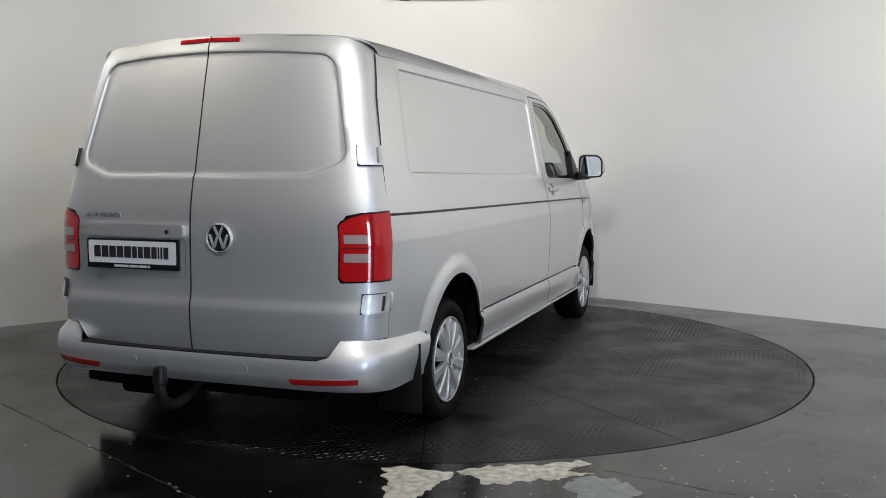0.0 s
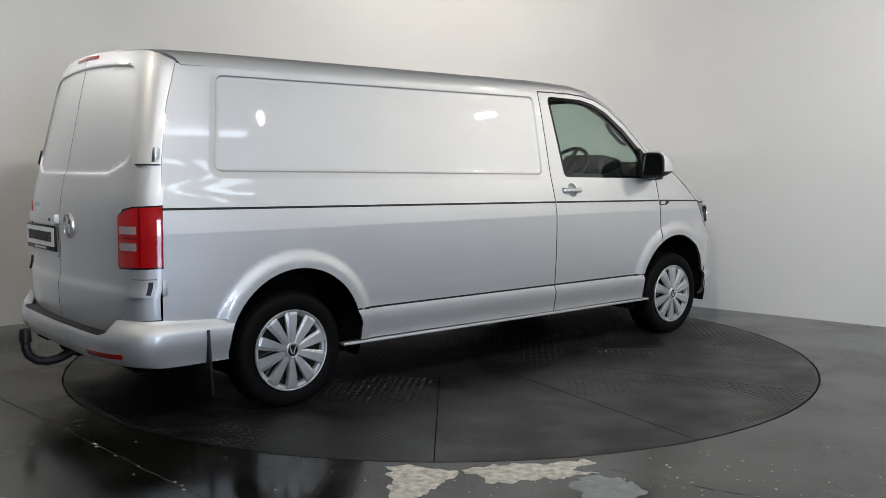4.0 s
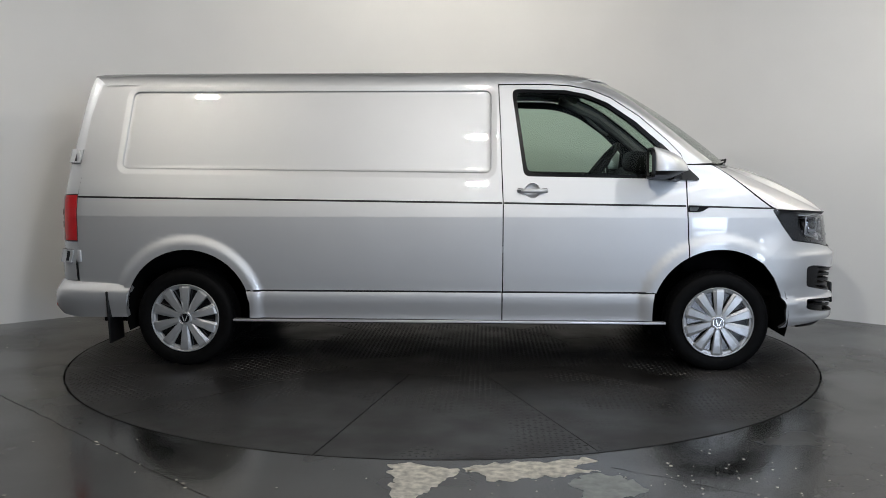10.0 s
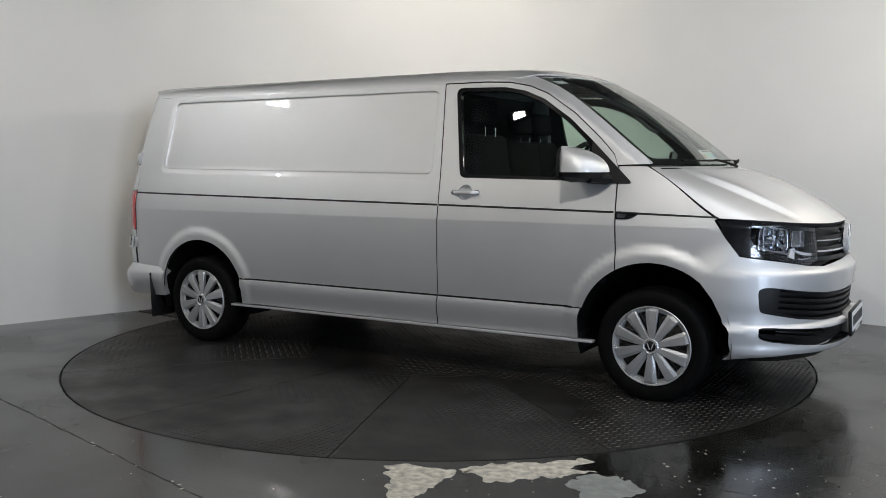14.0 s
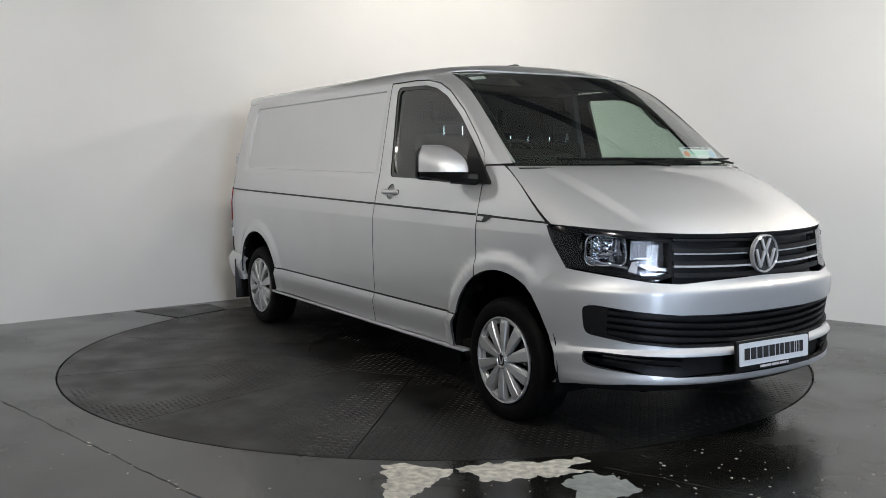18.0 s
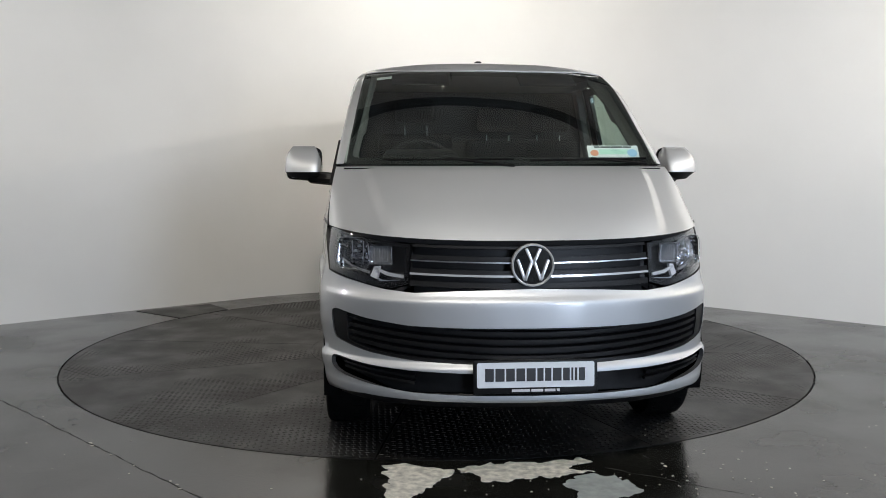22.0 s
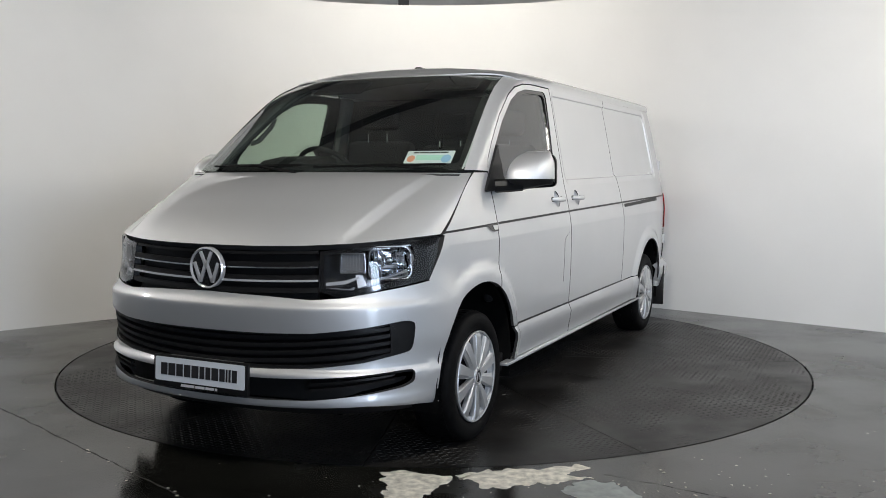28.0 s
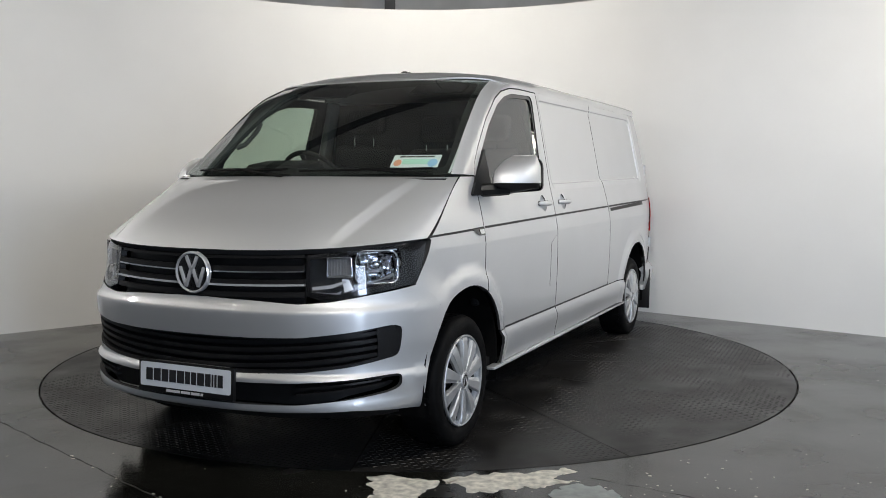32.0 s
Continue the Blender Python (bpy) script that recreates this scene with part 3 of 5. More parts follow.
FRONT_LEN, FRONT_AT = plan_curve([(0, 0), (0.15, 0.004), (0.3, 0.02), (0.45, 0.05), (0.55, 0.085), (0.65, 0.135), (0.73, 0.195), (0.79, 0.26), (0.84, 0.335),
                                  (0.875, 0.41), (0.9, 0.49), (0.915, 0.58), (0.925, 0.7)])
FRONT_X = table([(0.25, 2.53), (0.285, 2.576), (0.300, 2.598), (0.315, 2.608), (0.335, 2.609), (0.36, 2.603), (0.40, 2.606), (0.425, 2.613), (0.438, 2.613), (0.450, 2.607), (0.466, 2.590), (0.472, 2.587), (0.50, 2.588), (0.56, 2.594), (0.66, 2.604),
                 (0.722, 2.608), (0.732, 2.606), (0.738, 2.601), (0.758, 2.580), (0.785, 2.566), (0.82, 2.560), (0.9, 2.552), (0.985, 2.54), (1.04, 2.50)])
FRONT_W = table([(0.25, 0.985), (0.4, 1.010), (0.425, 1.013), (0.438, 1.013), (0.450, 1.010), (0.466, 1.004), (0.472, 1.003), (0.52, 1.005), (0.6, 1.012), (0.75, 1.008), (0.9, 0.99), (1.04, 0.968)])
REAR_LEN, REAR_AT = plan_curve([(0, 0), (0.3, 0.010), (0.5, 0.024), (0.65, 0.042), (0.75, 0.062), (0.81, 0.085), (0.85, 0.118), (0.87, 0.155), (0.885, 0.205), (0.892, 0.27)])
REAR_X = table([(0.42, -2.595), (0.58, -2.616), (0.66, -2.618), (0.73, -2.603), (0.8, -2.60), (1.0, -2.598), (1.1, -2.592), (1.27, -2.562), (1.5, -2.515), (1.8, -2.448), (1.86, -2.43), (1.93, -2.40)])
BUMP_LEN, BUMP_AT = plan_curve([(0, 0), (0.4, 0.008), (0.6, 0.02), (0.72, 0.042), (0.8, 0.075), (0.86, 0.125), (0.9, 0.205), (0.918, 0.31), (0.926, 0.46), (0.93, 0.66)])
BUMP_X = table([(0.30, -2.60), (0.335, -2.645), (0.38, -2.668), (0.44, -2.670), (0.48, -2.658), (0.56, -2.61)])


def front(u, z):
    y, b = FRONT_AT(u)
    return FRONT_X(z) - b, y * FRONT_W(z), z


def rear_plain(u, z):
    y, b = REAR_AT(u)
    return REAR_X(z) + b, y * (WIDTH(z) - rear_taper(z)) / 0.882, z


def rear_edge(y, z):
    """How far a point lies within the pressed blank window of the rear doors."""
    side_gap = 0.735 - 0.11 * (z - 1.28) / 0.5 - abs(y)
    low = 1.266 + 0.06 * smoothstep(0.5, 0.74, abs(y))
    top = 1.845 - 0.03 * (abs(y) / 0.6) ** 2
    return rounded(side_gap, min(z - low, top - z), 0.07)


def rear(u, z):
    x, y, _ = rear_plain(u, z)
    return x + door_recess(rear_edge(y, z)), y, z


def rear_bumper(u, z):
    y, b = BUMP_AT(u)
    w = (0.036 * smoothstep(0.552, 0.485, z) - 0.024) * smoothstep(0.6, 0.9, abs(y))
    return BUMP_X(z) + b, y * (1 + w - 0.035 * smoothstep(0.46, 0.30, z)), z


def at_setback(curve, b):
    """The length along a plan curve at which it is set back by b."""
    lo, hi = 0.0, 1.6
    for _ in range(40):
        mid = (lo + hi) / 2
        lo, hi = (mid, hi) if curve(mid)[1] < b else (lo, mid)
    return lo


def wing_side(s):
    """The front wing: the body's side, led into the bumper's surface along their seam."""
    plain = side(s)

    def surf(x, z):
        y = plain(x, z)[1]
        ex, ez = 2.150 - 1.959, 0.832 - 0.689
        d = ((x - 1.959) * -ez + (z - 0.689) * ex) / math.hypot(ex, ez)
        k = (1 - smoothstep(0.0, 0.17, d)) * smoothstep(1.88, 1.965, x)
        if k > 0:
            y += (s * front(at_setback(FRONT_AT, min(FRONT_X(z) - x, 0.69)), z)[1] - y) * k
        return x, y, z
    return surf


def fr(points):
    return [(FRONT_LEN(y), z) for y, z in points]


def rr(points):
    return [(REAR_LEN(y), z) for y, z in points]


def br(points):
    return [(BUMP_LEN(y), z) for y, z in points]


def mirrored(points):
    """A full outline from its half on the left, given from the middle top round to the middle bottom."""
    return points + [(-a, b) for a, b in points[::-1]]


# the windscreen's edge from its foot to the roof
EDGE_X, EDGE_Y, EDGE_Z = (table([(0, a), (0.33, b), (0.62, c), (0.86, d), (1, e)]) for a, b, c, d, e in
                          ((1.665, 1.455, 1.26, 1.07, 0.87), (0.822, 0.785, 0.748, 0.722, 0.70), (1.318, 1.485, 1.64, 1.768, 1.85)))
EDGE_ZX = table([(0.80, 1.872), (0.87, 1.85), (1.07, 1.768), (1.26, 1.64), (1.455, 1.485), (1.665, 1.318), (1.72, 1.275)])


def windscreen(w, v):
    ex, ey, ez = EDGE_X(v), EDGE_Y(v), EDGE_Z(v)
    cx, cz = 1.90 - 0.86 * v + 0.05 * v * (1 - v) * 4 * 0.4, 1.305 + 0.575 * v + 0.05 * v * (1 - v) * 4 * 0.6
    q = 1 - abs(w) ** 2.2
    return ex + (cx - ex) * q, w * ey, ez + (cz - ez) * q


def pillar(s):
    def surf(x, z):
        d = EDGE_ZX(x) - z
        return x, s * (half_side(x, z) - 0.055 * (1 - smoothstep(-0.01, 0.068, d))), z
    return surf


ROOF_Y = table([(0, 0), (0.3, 0.3), (0.5, 0.5), (0.62, 0.632), (0.70, 0.716), (0.75, 0.750), (0.785, 0.7603)])
ROOF_Z = table([(0, 1.942), (0.3, 1.935), (0.5, 1.921), (0.62, 1.906), (0.70, 1.886), (0.75, 1.858), (0.785, 1.822)])
ROOF_DROP = table([(-2.48, 0.060), (-2.40, 0.026), (-2.28, 0.005), (-1.9, 0), (0.3, 0.002), (0.6, 0.010), (0.84, 0.023), (0.95, 0.039), (1.05, 0.067), (1.105, 0.090), (1.2, 0.14)])


def roof_nose(a):
    """How far forward the roof reaches over the windscreen."""
    return 1.105 - 0.237 * (a / 0.70) ** 2.2


def roof(x, s):
    a = abs(s)
    settle = 0.014 * smoothstep(0.0, 0.4, a) * (1 - smoothstep(0.0, 0.22, roof_nose(a) - x)) * smoothstep(0.4, 0.7, x)
    return x, math.copysign(ROOF_Y(a), s), ROOF_Z(a) - settle - ROOF_DROP(x) * (1 - 0.5 * smoothstep(0.7, 0.785, a))


def bonnet(a, w):
    half = 0.856 + 0.060 * a - 0.036 * a * a
    y = w * half
    xb, zb = 1.91 - 0.25 * abs(w) ** 2.2, 1.303 - 0.004 * w * w
    fy, fb = FRONT_AT(FRONT_LEN(y / 0.972))
    xf, zf = 2.548 - fb, 0.985 + 0.042 * abs(w) ** 3
    k = 4 * a * (1 - a)
    ridge = smoothstep(0.855 - 0.135 * a, 0.795 - 0.145 * a, abs(w))
    lift = 0.045 * k * (0.18 + 0.82 * ridge) * (1 - abs(w) ** 6)
    return xb + (xf - xb) * a, y, zb + (zf - zb) * a + lift + 0.012 * smoothstep(0.6, 1.0, a) * (1 - a) * 4 * ridge


def wheel(van, x, s):
    """A wheel with its tyre and silver cover, s = -1 on the right and 1 on the left."""
    hub = new("wheel")
    hub.parent = van
    hub.matrix_basis = pose(x, s * 0.905, 0.312, -90 * s, 0, 0)  # the wheel's own z points outwards
    bm = bmesh.new()
    prof = [(0.205, -0.20), (0.25, -0.213), (0.293, -0.210), (0.312, -0.195), (0.318, -0.17), (0.320, -0.125), (0.3205, -0.105), (0.320, -0.085), (0.318, -0.04), (0.312, -0.018),
            (0.300, -0.006), (0.275, 0.0), (0.250, -0.002), (0.232, -0.008), (0.215, -0.02), (0.205, -0.06)]
    lathe(bm, prof, None, 96)
    for v in bm.verts:  # grooves and the flat where it stands
        v.co.y = min(v.co.y * s, 0.312) * s
    part("tyre", bm, RUBBER, hub, "worn black rubber tyre")
    bm = bmesh.new()
    for k in range(60):  # tread blocks at the shoulder
        a = 2 * math.pi * k / 60
        for z in (-0.058, -0.152):
            down = Vector((math.cos(a), math.sin(a)))
            if down.y * s > 0.86:
                continue
            box(bm, (0.012, 0.022, 0.04), Matrix.Rotation(a, 4, "Z") @ pose(0.3152, 0, z))
    part("tread_block", bm, RUBBER, hub, "", False)["kind"] = "stuff"
    cover = new("wheel_cover", None)
    cover.parent = hub
    cover["label"] = "silver ten-spoke plastic wheel cover"
    bm = bmesh.new()
    lathe(bm, [(0.221, -0.012), (0.223, -0.002), (0.219, 0.002), (0.213, 0.0), (0.211, -0.016)], None, 64)
    part("rim_ring", bm, SILVER_PLASTIC, cover)
    bm = bmesh.new()
    lathe(bm, [(0.212, -0.012), (0.196, -0.016), (0.190, -0.03)], None, 64)
    part("rim_step", bm, SILVER_PLASTIC, cover)
    bm = bmesh.new()
    lathe(bm, [(0.208, -0.03), (0.12, -0.035), (0.001, -0.035)], None, 48)
    part("cover_backing", bm, GLOSS_BLACK, cover)
    for k in range(10):
        a = math.radians(36 * k + 18)
        w0, w1 = 0.0165, 0.037
        bm = bmesh.new()
        rows = []
        for r, z, q in ((0.038, 0.002, 0), (0.09, 0.0055, 0.35), (0.15, 0.006, 0.7), (0.196, 0.003, 0.95), (0.210, -0.002, 1)):
            w = w0 + (w1 - w0) * q
            rows.append([bm.verts.new((r, e * w, z + dz)) for e, dz in ((-1, -0.026), (-1, -0.006), (-0.86, 0.001), (0.42, -0.001), (0.50, -0.005), (1, -0.012), (1, -0.026))])
        for p, q in zip(rows, rows[1:]):
            for j in range(len(p) - 1):
                bm.faces.new((p[j], q[j], q[j + 1], p[j + 1]))
        bm.faces.new(rows[-1])
        bmesh.ops.recalc_face_normals(bm, faces=bm.faces)
        moved(bm, Matrix.Rotation(a, 4, "Z"))
        part("spoke", bm, SILVER_PLASTIC, cover, "", False)
    bm = bmesh.new()
    lathe(bm, [(0.046, -0.02), (0.045, 0.004), (0.040, 0.008), (0.036, 0.005)], None, 32)
    part("hub_ring", bm, SILVER_PLASTIC, cover)
    bm = bmesh.new()
    cylinder(bm, 0.036, 0.01, pose(0, 0, 0.001), 32)
    part("hub_cap", bm, GLOSS_BLACK, cover)
    bm = bmesh.new()
    lathe(bm, [(0.030, 0.006), (0.031, 0.0085), (0.034, 0.0085), (0.035, 0.006)], None, 32)
    for dx, turn in ((-0.011, 20), (0.011, -20)):
        box(bm, (0.005, 0.04, 0.003), pose(dx, 0, 0.007, 0, 0, turn))
    part("hub_emblem", bm, BRIGHT, cover)
    # brake drum behind
    bm = bmesh.new()
    cylinder(bm, 0.2, 0.1, pose(0, 0, -0.12), 32)
    part("wheel_drum", bm, LINER, hub)
    return hub


def emblem(van, name, at, turn, r):
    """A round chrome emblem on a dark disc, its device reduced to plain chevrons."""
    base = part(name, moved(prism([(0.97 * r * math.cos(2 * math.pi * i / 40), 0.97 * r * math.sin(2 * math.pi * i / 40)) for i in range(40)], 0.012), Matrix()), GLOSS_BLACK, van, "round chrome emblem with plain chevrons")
    base.matrix_basis = pose(*at, *turn)
    bm = bmesh.new()
    lathe(bm, [(r * 0.87, 0.010), (r * 0.885, 0.018), (r * 0.935, 0.022), (r * 0.985, 0.017), (r, 0.0)], None, 48)
    part("emblem_ring", bm, EMBLEM, base)
    for x, y, long, lean in ((0.0, 0.40, 0.80, 24), (-0.36, -0.22, 1.0, 20), (0.36, -0.22, 1.0, 20)):
        bm = bmesh.new()
        for e in (-1, 1):
            box(bm, (r * 0.15, r * long, 0.010), pose(x * r + e * r * long * 0.5 * math.sin(radians(lean)), y * r, 0.016, 0, 0, -e * lean), 0.002)
        part("chevron", bm, EMBLEM, base)
    return base


def lettering(parent, m, widths, height, material, name="lettering", gap=0.25):
    """A row of plain bars in place of writing, each one letter wide."""
    bm = bmesh.new()
    total = sum(widths) + gap * height * (len(widths) - 1)
    x = -total / 2
    for w in widths:
        box(bm, (w, height, 0.003), m @ pose(x + w / 2, 0, 0))
        x += w + gap * height
    return part(name, bm, material, parent, "plain bars of lettering", False)


def plate(van, m):
    """A dealer's plate in a black holder."""
    holder = part("plate_holder", boxed((0.525, 0.142, 0.018), (0, 0, 0), 0.006), BLACK, van, "black plate holder with a pale dealer's plate")
    holder.matrix_basis = m
    part("plate", moved(prism(round_corners([(-0.248, -0.044), (0.248, -0.044), (0.248, 0.062), (-0.248, 0.062)], 0.01), 0.004), pose(0, 0, 0.008)), PLATE_WHITE, holder, "pale plate", False)
    lettering(holder, pose(-0.003, 0.010, 0.0125), [0.036, 0.038, 0.036, 0.036, 0.038, 0.026, 0.026, 0.036, 0.028, 0.008, 0.010, 0.026], 0.054, INK, gap=0.13)
    lettering(holder, pose(0.0, -0.057, 0.010), [0.075, 0.05, 0.045, 0.012], 0.011, PALE_INK, gap=0.6)
    return holder

GAP = 0.0035


def build_van():
    van = tagged(new("van"), "silver long-wheelbase panel van standing on the turntable", "van")
    for s in (-1, 1):
        out = (0, s, 0)
        # cargo side: one pressing on the right; sliding door and rear quarter on the left
        ax, az, ar = REAR_ARCH
        a_in = math.degrees(math.asin((0.500 - az) / ar))
        arch_r = [p for p in arc(ax, az, ar, a_in, 175, 30)]
        tail = [(-2.085, 0.528), (-2.40, 0.540), (-2.402, 0.756), (-2.395, 1.098), (-2.37, 1.346), (-2.317, 1.62), (-2.25, 1.825)]
        front_edge = [(0.312, 1.825), (0.328, 1.50), (0.337, 1.23), (0.344, 1.06), (0.343, 0.500)]
        if s < 0:
            lines = contours(panel_edge, -2.09, 0.28, 1.25, 1.79, lambda x, z: True, lambda x, z: (x, z)) + crease_lines(-2.385, 0.330)
            quarter = sheet("side_panel", front_edge + arch_r + tail, cargo_side(s), PAINT, van, 0.022, 0.012, out, creases=lines, label="plain silver side panel with a pressed recess")
        else:
            back = [(-0.86, 1.825), (-0.875, 1.4), (-0.89, 1.06), (-0.885, 0.50)]
            lines = contours(panel_edge, -2.09, 0.28, 1.25, 1.79, lambda x, z: x < -0.895, lambda x, z: (x, z)) + crease_lines(-2.385, -0.900)
            quarter = sheet("side_panel", back + arch_r + tail, cargo_side(s), PAINT, van, 0.022, 0.012, out, creases=lines, label="silver rear side panel with a pressed recess")
            lines = contours(panel_edge, -2.09, 0.28, 1.25, 1.79, lambda x, z: x > -0.845, lambda x, z: (x, z)) + crease_lines(-0.872, 0.330)
            slide = sheet("sliding_door", front_edge + [(x + 2 * GAP, z) for x, z in back[::-1]], cargo_side(s), PAINT, van, 0.022, 0.012, out, creases=lines, holes=[handle_cup_outline(0.155)], label="closed silver sliding door")
            # runner slot and fuel flap
            sheet("runner_slot", [(-0.93, 1.066), (-1.99, 1.089), (-1.99, 1.062), (-0.93, 1.042)], side(s), BLACK, quarter, 0.05, 0, out, offset=0.002, label="dark sliding-door runner slot")
        # sill strip under the body, a little proud of it
        ax, az, ar = REAR_ARCH
        x_r = ax + math.sqrt(ar ** 2 - (0.42 - az) ** 2)
        proud = lambda x, z, s=s: (x, s * (half_side(x, 0.50) + 0.018 * smoothstep(0.497, 0.462, z) - 0.022 * smoothstep(0.462, 0.31, z)), z)
        sheet("sill_panel", [(0.3395, 0.494), (0.3395, 0.318), (-1.268, 0.322), (x_r + 0.002, 0.42), (-1.289, 0.494)], proud, PAINT, van, 0.04, 0.014, out)
        bm = boxed((2.75, 0.05, 0.016), (-0.005, s * 0.905, 0.306), 0.004)
        part("sill_seam", bm, PAINT, van)
        # front door
        ax, az, ar = FRONT_ARCH
        arch_f = arc(ax, az, ar, 118.5, 180 - math.degrees(math.asin((0.50 - az) / ar)), 10)
        frame_line = [(0.320, 1.812), (0.60, 1.812), (0.76, 1.803), (0.90, 1.775), (1.02, 1.725), (1.20, 1.605), (1.37, 1.455), (1.455, 1.365), (1.478, 1.30)]
        door_line = frame_line + [(1.484, 1.06), (1.4985, 0.727)] + arch_f + [(0.3495, 0.500), (0.3505, 1.06), (0.3435, 1.23), (0.3345, 1.50)]
        window = round_corners([(0.398, 1.788), (0.74, 1.778), (0.87, 1.752), (1.00, 1.698), (1.175, 1.578), (1.33, 1.440), (1.448, 1.318), (1.455, 1.215), (0.478, 1.232)],
                               [0.05, 0, 0, 0, 0, 0, 0.03, 0.03, 0.04])
        door = sheet("front_door", door_line, side(s), PAINT, van, 0.03, 0.014, out, holes=[window, handle_cup_outline(0.530)], creases=crease_lines(0.362, 1.478), label="closed silver front door")
        sheet("door_sill", [(1.295, 0.494), (1.283, 0.43), (1.283, 0.320), (0.3465, 0.318), (0.3465, 0.494)], proud, PAINT, door, 0.04, 0.014, out)
        sheet("window_seal", window, side(s), GLOSS_BLACK, door, 0.03, 0.02, out, holes=[round_corners([(0.424, 1.768), (0.74, 1.757), (0.86, 1.733), (0.985, 1.681), (1.16, 1.558), (1.305, 1.425), (1.352, 1.37), (1.336, 1.238), (0.500, 1.254)], [0.05] * 9, 3)], offset=-0.004)
        sheet("door_frame_trim", frame_line + [(1.484, 1.16), (0.3475, 1.16), (0.3435, 1.23), (0.3345, 1.50)], side(s), CABIN, door, 0.05, 0, out, holes=[round_corners([(0.424, 1.765), (0.74, 1.754), (0.86, 1.730), (0.985, 1.678), (1.16, 1.555), (1.305, 1.42), (1.345, 1.37), (1.33, 1.242), (0.500, 1.257)], [0.05] * 9, 3)], offset=-0.034)
        pane = sheet("side_window", window, side(s), GLASS, door, 0.05, 0, out, offset=-0.012, label="green tinted side window")
        pane.visible_shadow = False
        # mirror foot in the window's front corner
        sheet("mirror_foot", round_corners([(1.325, 1.445), (1.46, 1.315), (1.575, 1.205), (1.30, 1.212), (1.318, 1.30)], [0.01, 0.02, 0.03, 0.01, 0.02], 3), side(s), BLACK, door, 0.04, 0.03, out, offset=0.014, label="black mirror foot")
        wing_mirror(door, s)
        door_handle(door, 0.530, s)
        if s > 0:
            door_handle(slide, 0.155, s)
            flap = sheet("fuel_flap", round_corners([(0.360, 0.95), (0.470, 0.90), (0.480, 0.64), (0.360, 0.645)], 0.02, 3), side(s), PAINT, door, 0.04, 0.006, out, offset=0.0015)
        # waist groove along the whole side
        zb = table([(-2.395, 1.098), (0.34, 1.064), (1.47, 1.048), (2.04, 1.032)])
        for x0, x1, owner in ((-2.392, -0.893 if s > 0 else 0.340, quarter), (-0.885, 0.340, None if s < 0 else slide), (0.353, 1.479, door)):
            if owner:
                sheet("waist_groove", [(x0, zb(x0) + 0.006), (x1, zb(x1) + 0.006), (x1, zb(x1) - 0.006), (x0, zb(x0) - 0.006)], side(s), BLACK, owner, 0.05, 0, out, offset=0.001)
        # dark joint over the sill
        for x0, x1, owner in ((-1.284, 0.338, quarter if s < 0 else slide), (0.352, 1.288, door)):
            if s > 0 and owner == slide:
                x0 = -0.876
            sheet("sill_groove", [(x0, 0.5045), (x1, 0.5045), (x1, 0.492), (x0, 0.492)], side(s), BLACK, owner, 0.05, 0, out, offset=0.0012)
        # front wing
        ax, az, ar = FRONT_ARCH
        arch_w = arc(ax, az, ar, 118.0, 52, 16)
        wing_line = [(1.488, 1.302), (1.645, 1.302), *[(bonnet(a, 1.0)[0], bonnet(a, 1.0)[2] - 0.004) for a in (0.08, 0.2, 0.35, 0.5, 0.65, 0.8, 0.92, 1.0)], (2.02, 1.02), (2.075, 0.93), (2.150, 0.832)] + arch_w[::-1] + [(1.506, 0.727), (1.491, 1.06)]
        wing = sheet("front_wing", wing_line, wing_side(s), PAINT, van, 0.03, 0.03, out, creases=crease_lines(1.500, 1.99), label="silver front wing")
        sheet("waist_groove", [(1.495, zb(1.495) + 0.006), (2.04, zb(2.04) + 0.005), (2.04, zb(2.04) - 0.005), (1.495, zb(1.495) - 0.006)], side(s), BLACK, wing, 0.05, 0, out, offset=0.001)
        sheet("side_repeater", round_corners([(1.492, 1.046), (1.625, 1.044), (1.585, 1.018), (1.560, 1.010), (1.492, 1.010)], [0, 0, 0.02, 0.02, 0], 4), side(s), GLOSS_BLACK, wing, 0.03, 0.0, out, offset=0.004, label="dark side repeater badge")
        sheet("repeater_lens", round_corners([(1.50, 1.040), (1.56, 1.040), (1.545, 1.018), (1.50, 1.018)], 0.006, 3), side(s), CHROME, wing, 0.03, 0.0, out, offset=0.006)
        # windscreen pillar and roof rail
        top_edge = [(x, EDGE_ZX(x)) for x in (1.66, 1.56, 1.455, 1.36, 1.26, 1.16, 1.07, 0.98, 0.92, 0.87)]
        inner = [(x, z + GAP * 2) for x, z in frame_line]
        sheet("windscreen_pillar", [(1.655, 1.315)] + top_edge + [(0.60, 1.832), (0.325, 1.832)] + inner + [(1.486, 1.31)], pillar(s), PAINT, van, 0.025, 0.014, out)
        # wheel arch liners
        for (lx, lz, lr) in (REAR_ARCH, FRONT_ARCH):
            bm = bmesh.new()
            rings = []
            for yy in (0.50, 0.905):
                rings.append([bm.verts.new((x, s * yy, z)) for x, z in arc(lx, lz, lr + 0.012, -18, 198, 36)])
            for j in range(36):
                bm.faces.new((rings[0][j], rings[0][j + 1], rings[1][j + 1], rings[1][j]))
            bm.faces.new(rings[0])
            part("wheel_arch_liner", bm, LINER, van)
        bm = bmesh.new()
        box(bm, (0.016, 0.22, 0.34), pose(-2.188, s * 0.834, 0.318, 0, -3, 0), 0.006)
        part("mud_flap", bm, BLACK, van, "black rubber mud flap")
        part("mud_flap", boxed((0.014, 0.16, 0.12), (1.272, s * 0.78, 0.285), 0.004, (0, -6, 0)), BLACK, van, "black rubber mud flap")
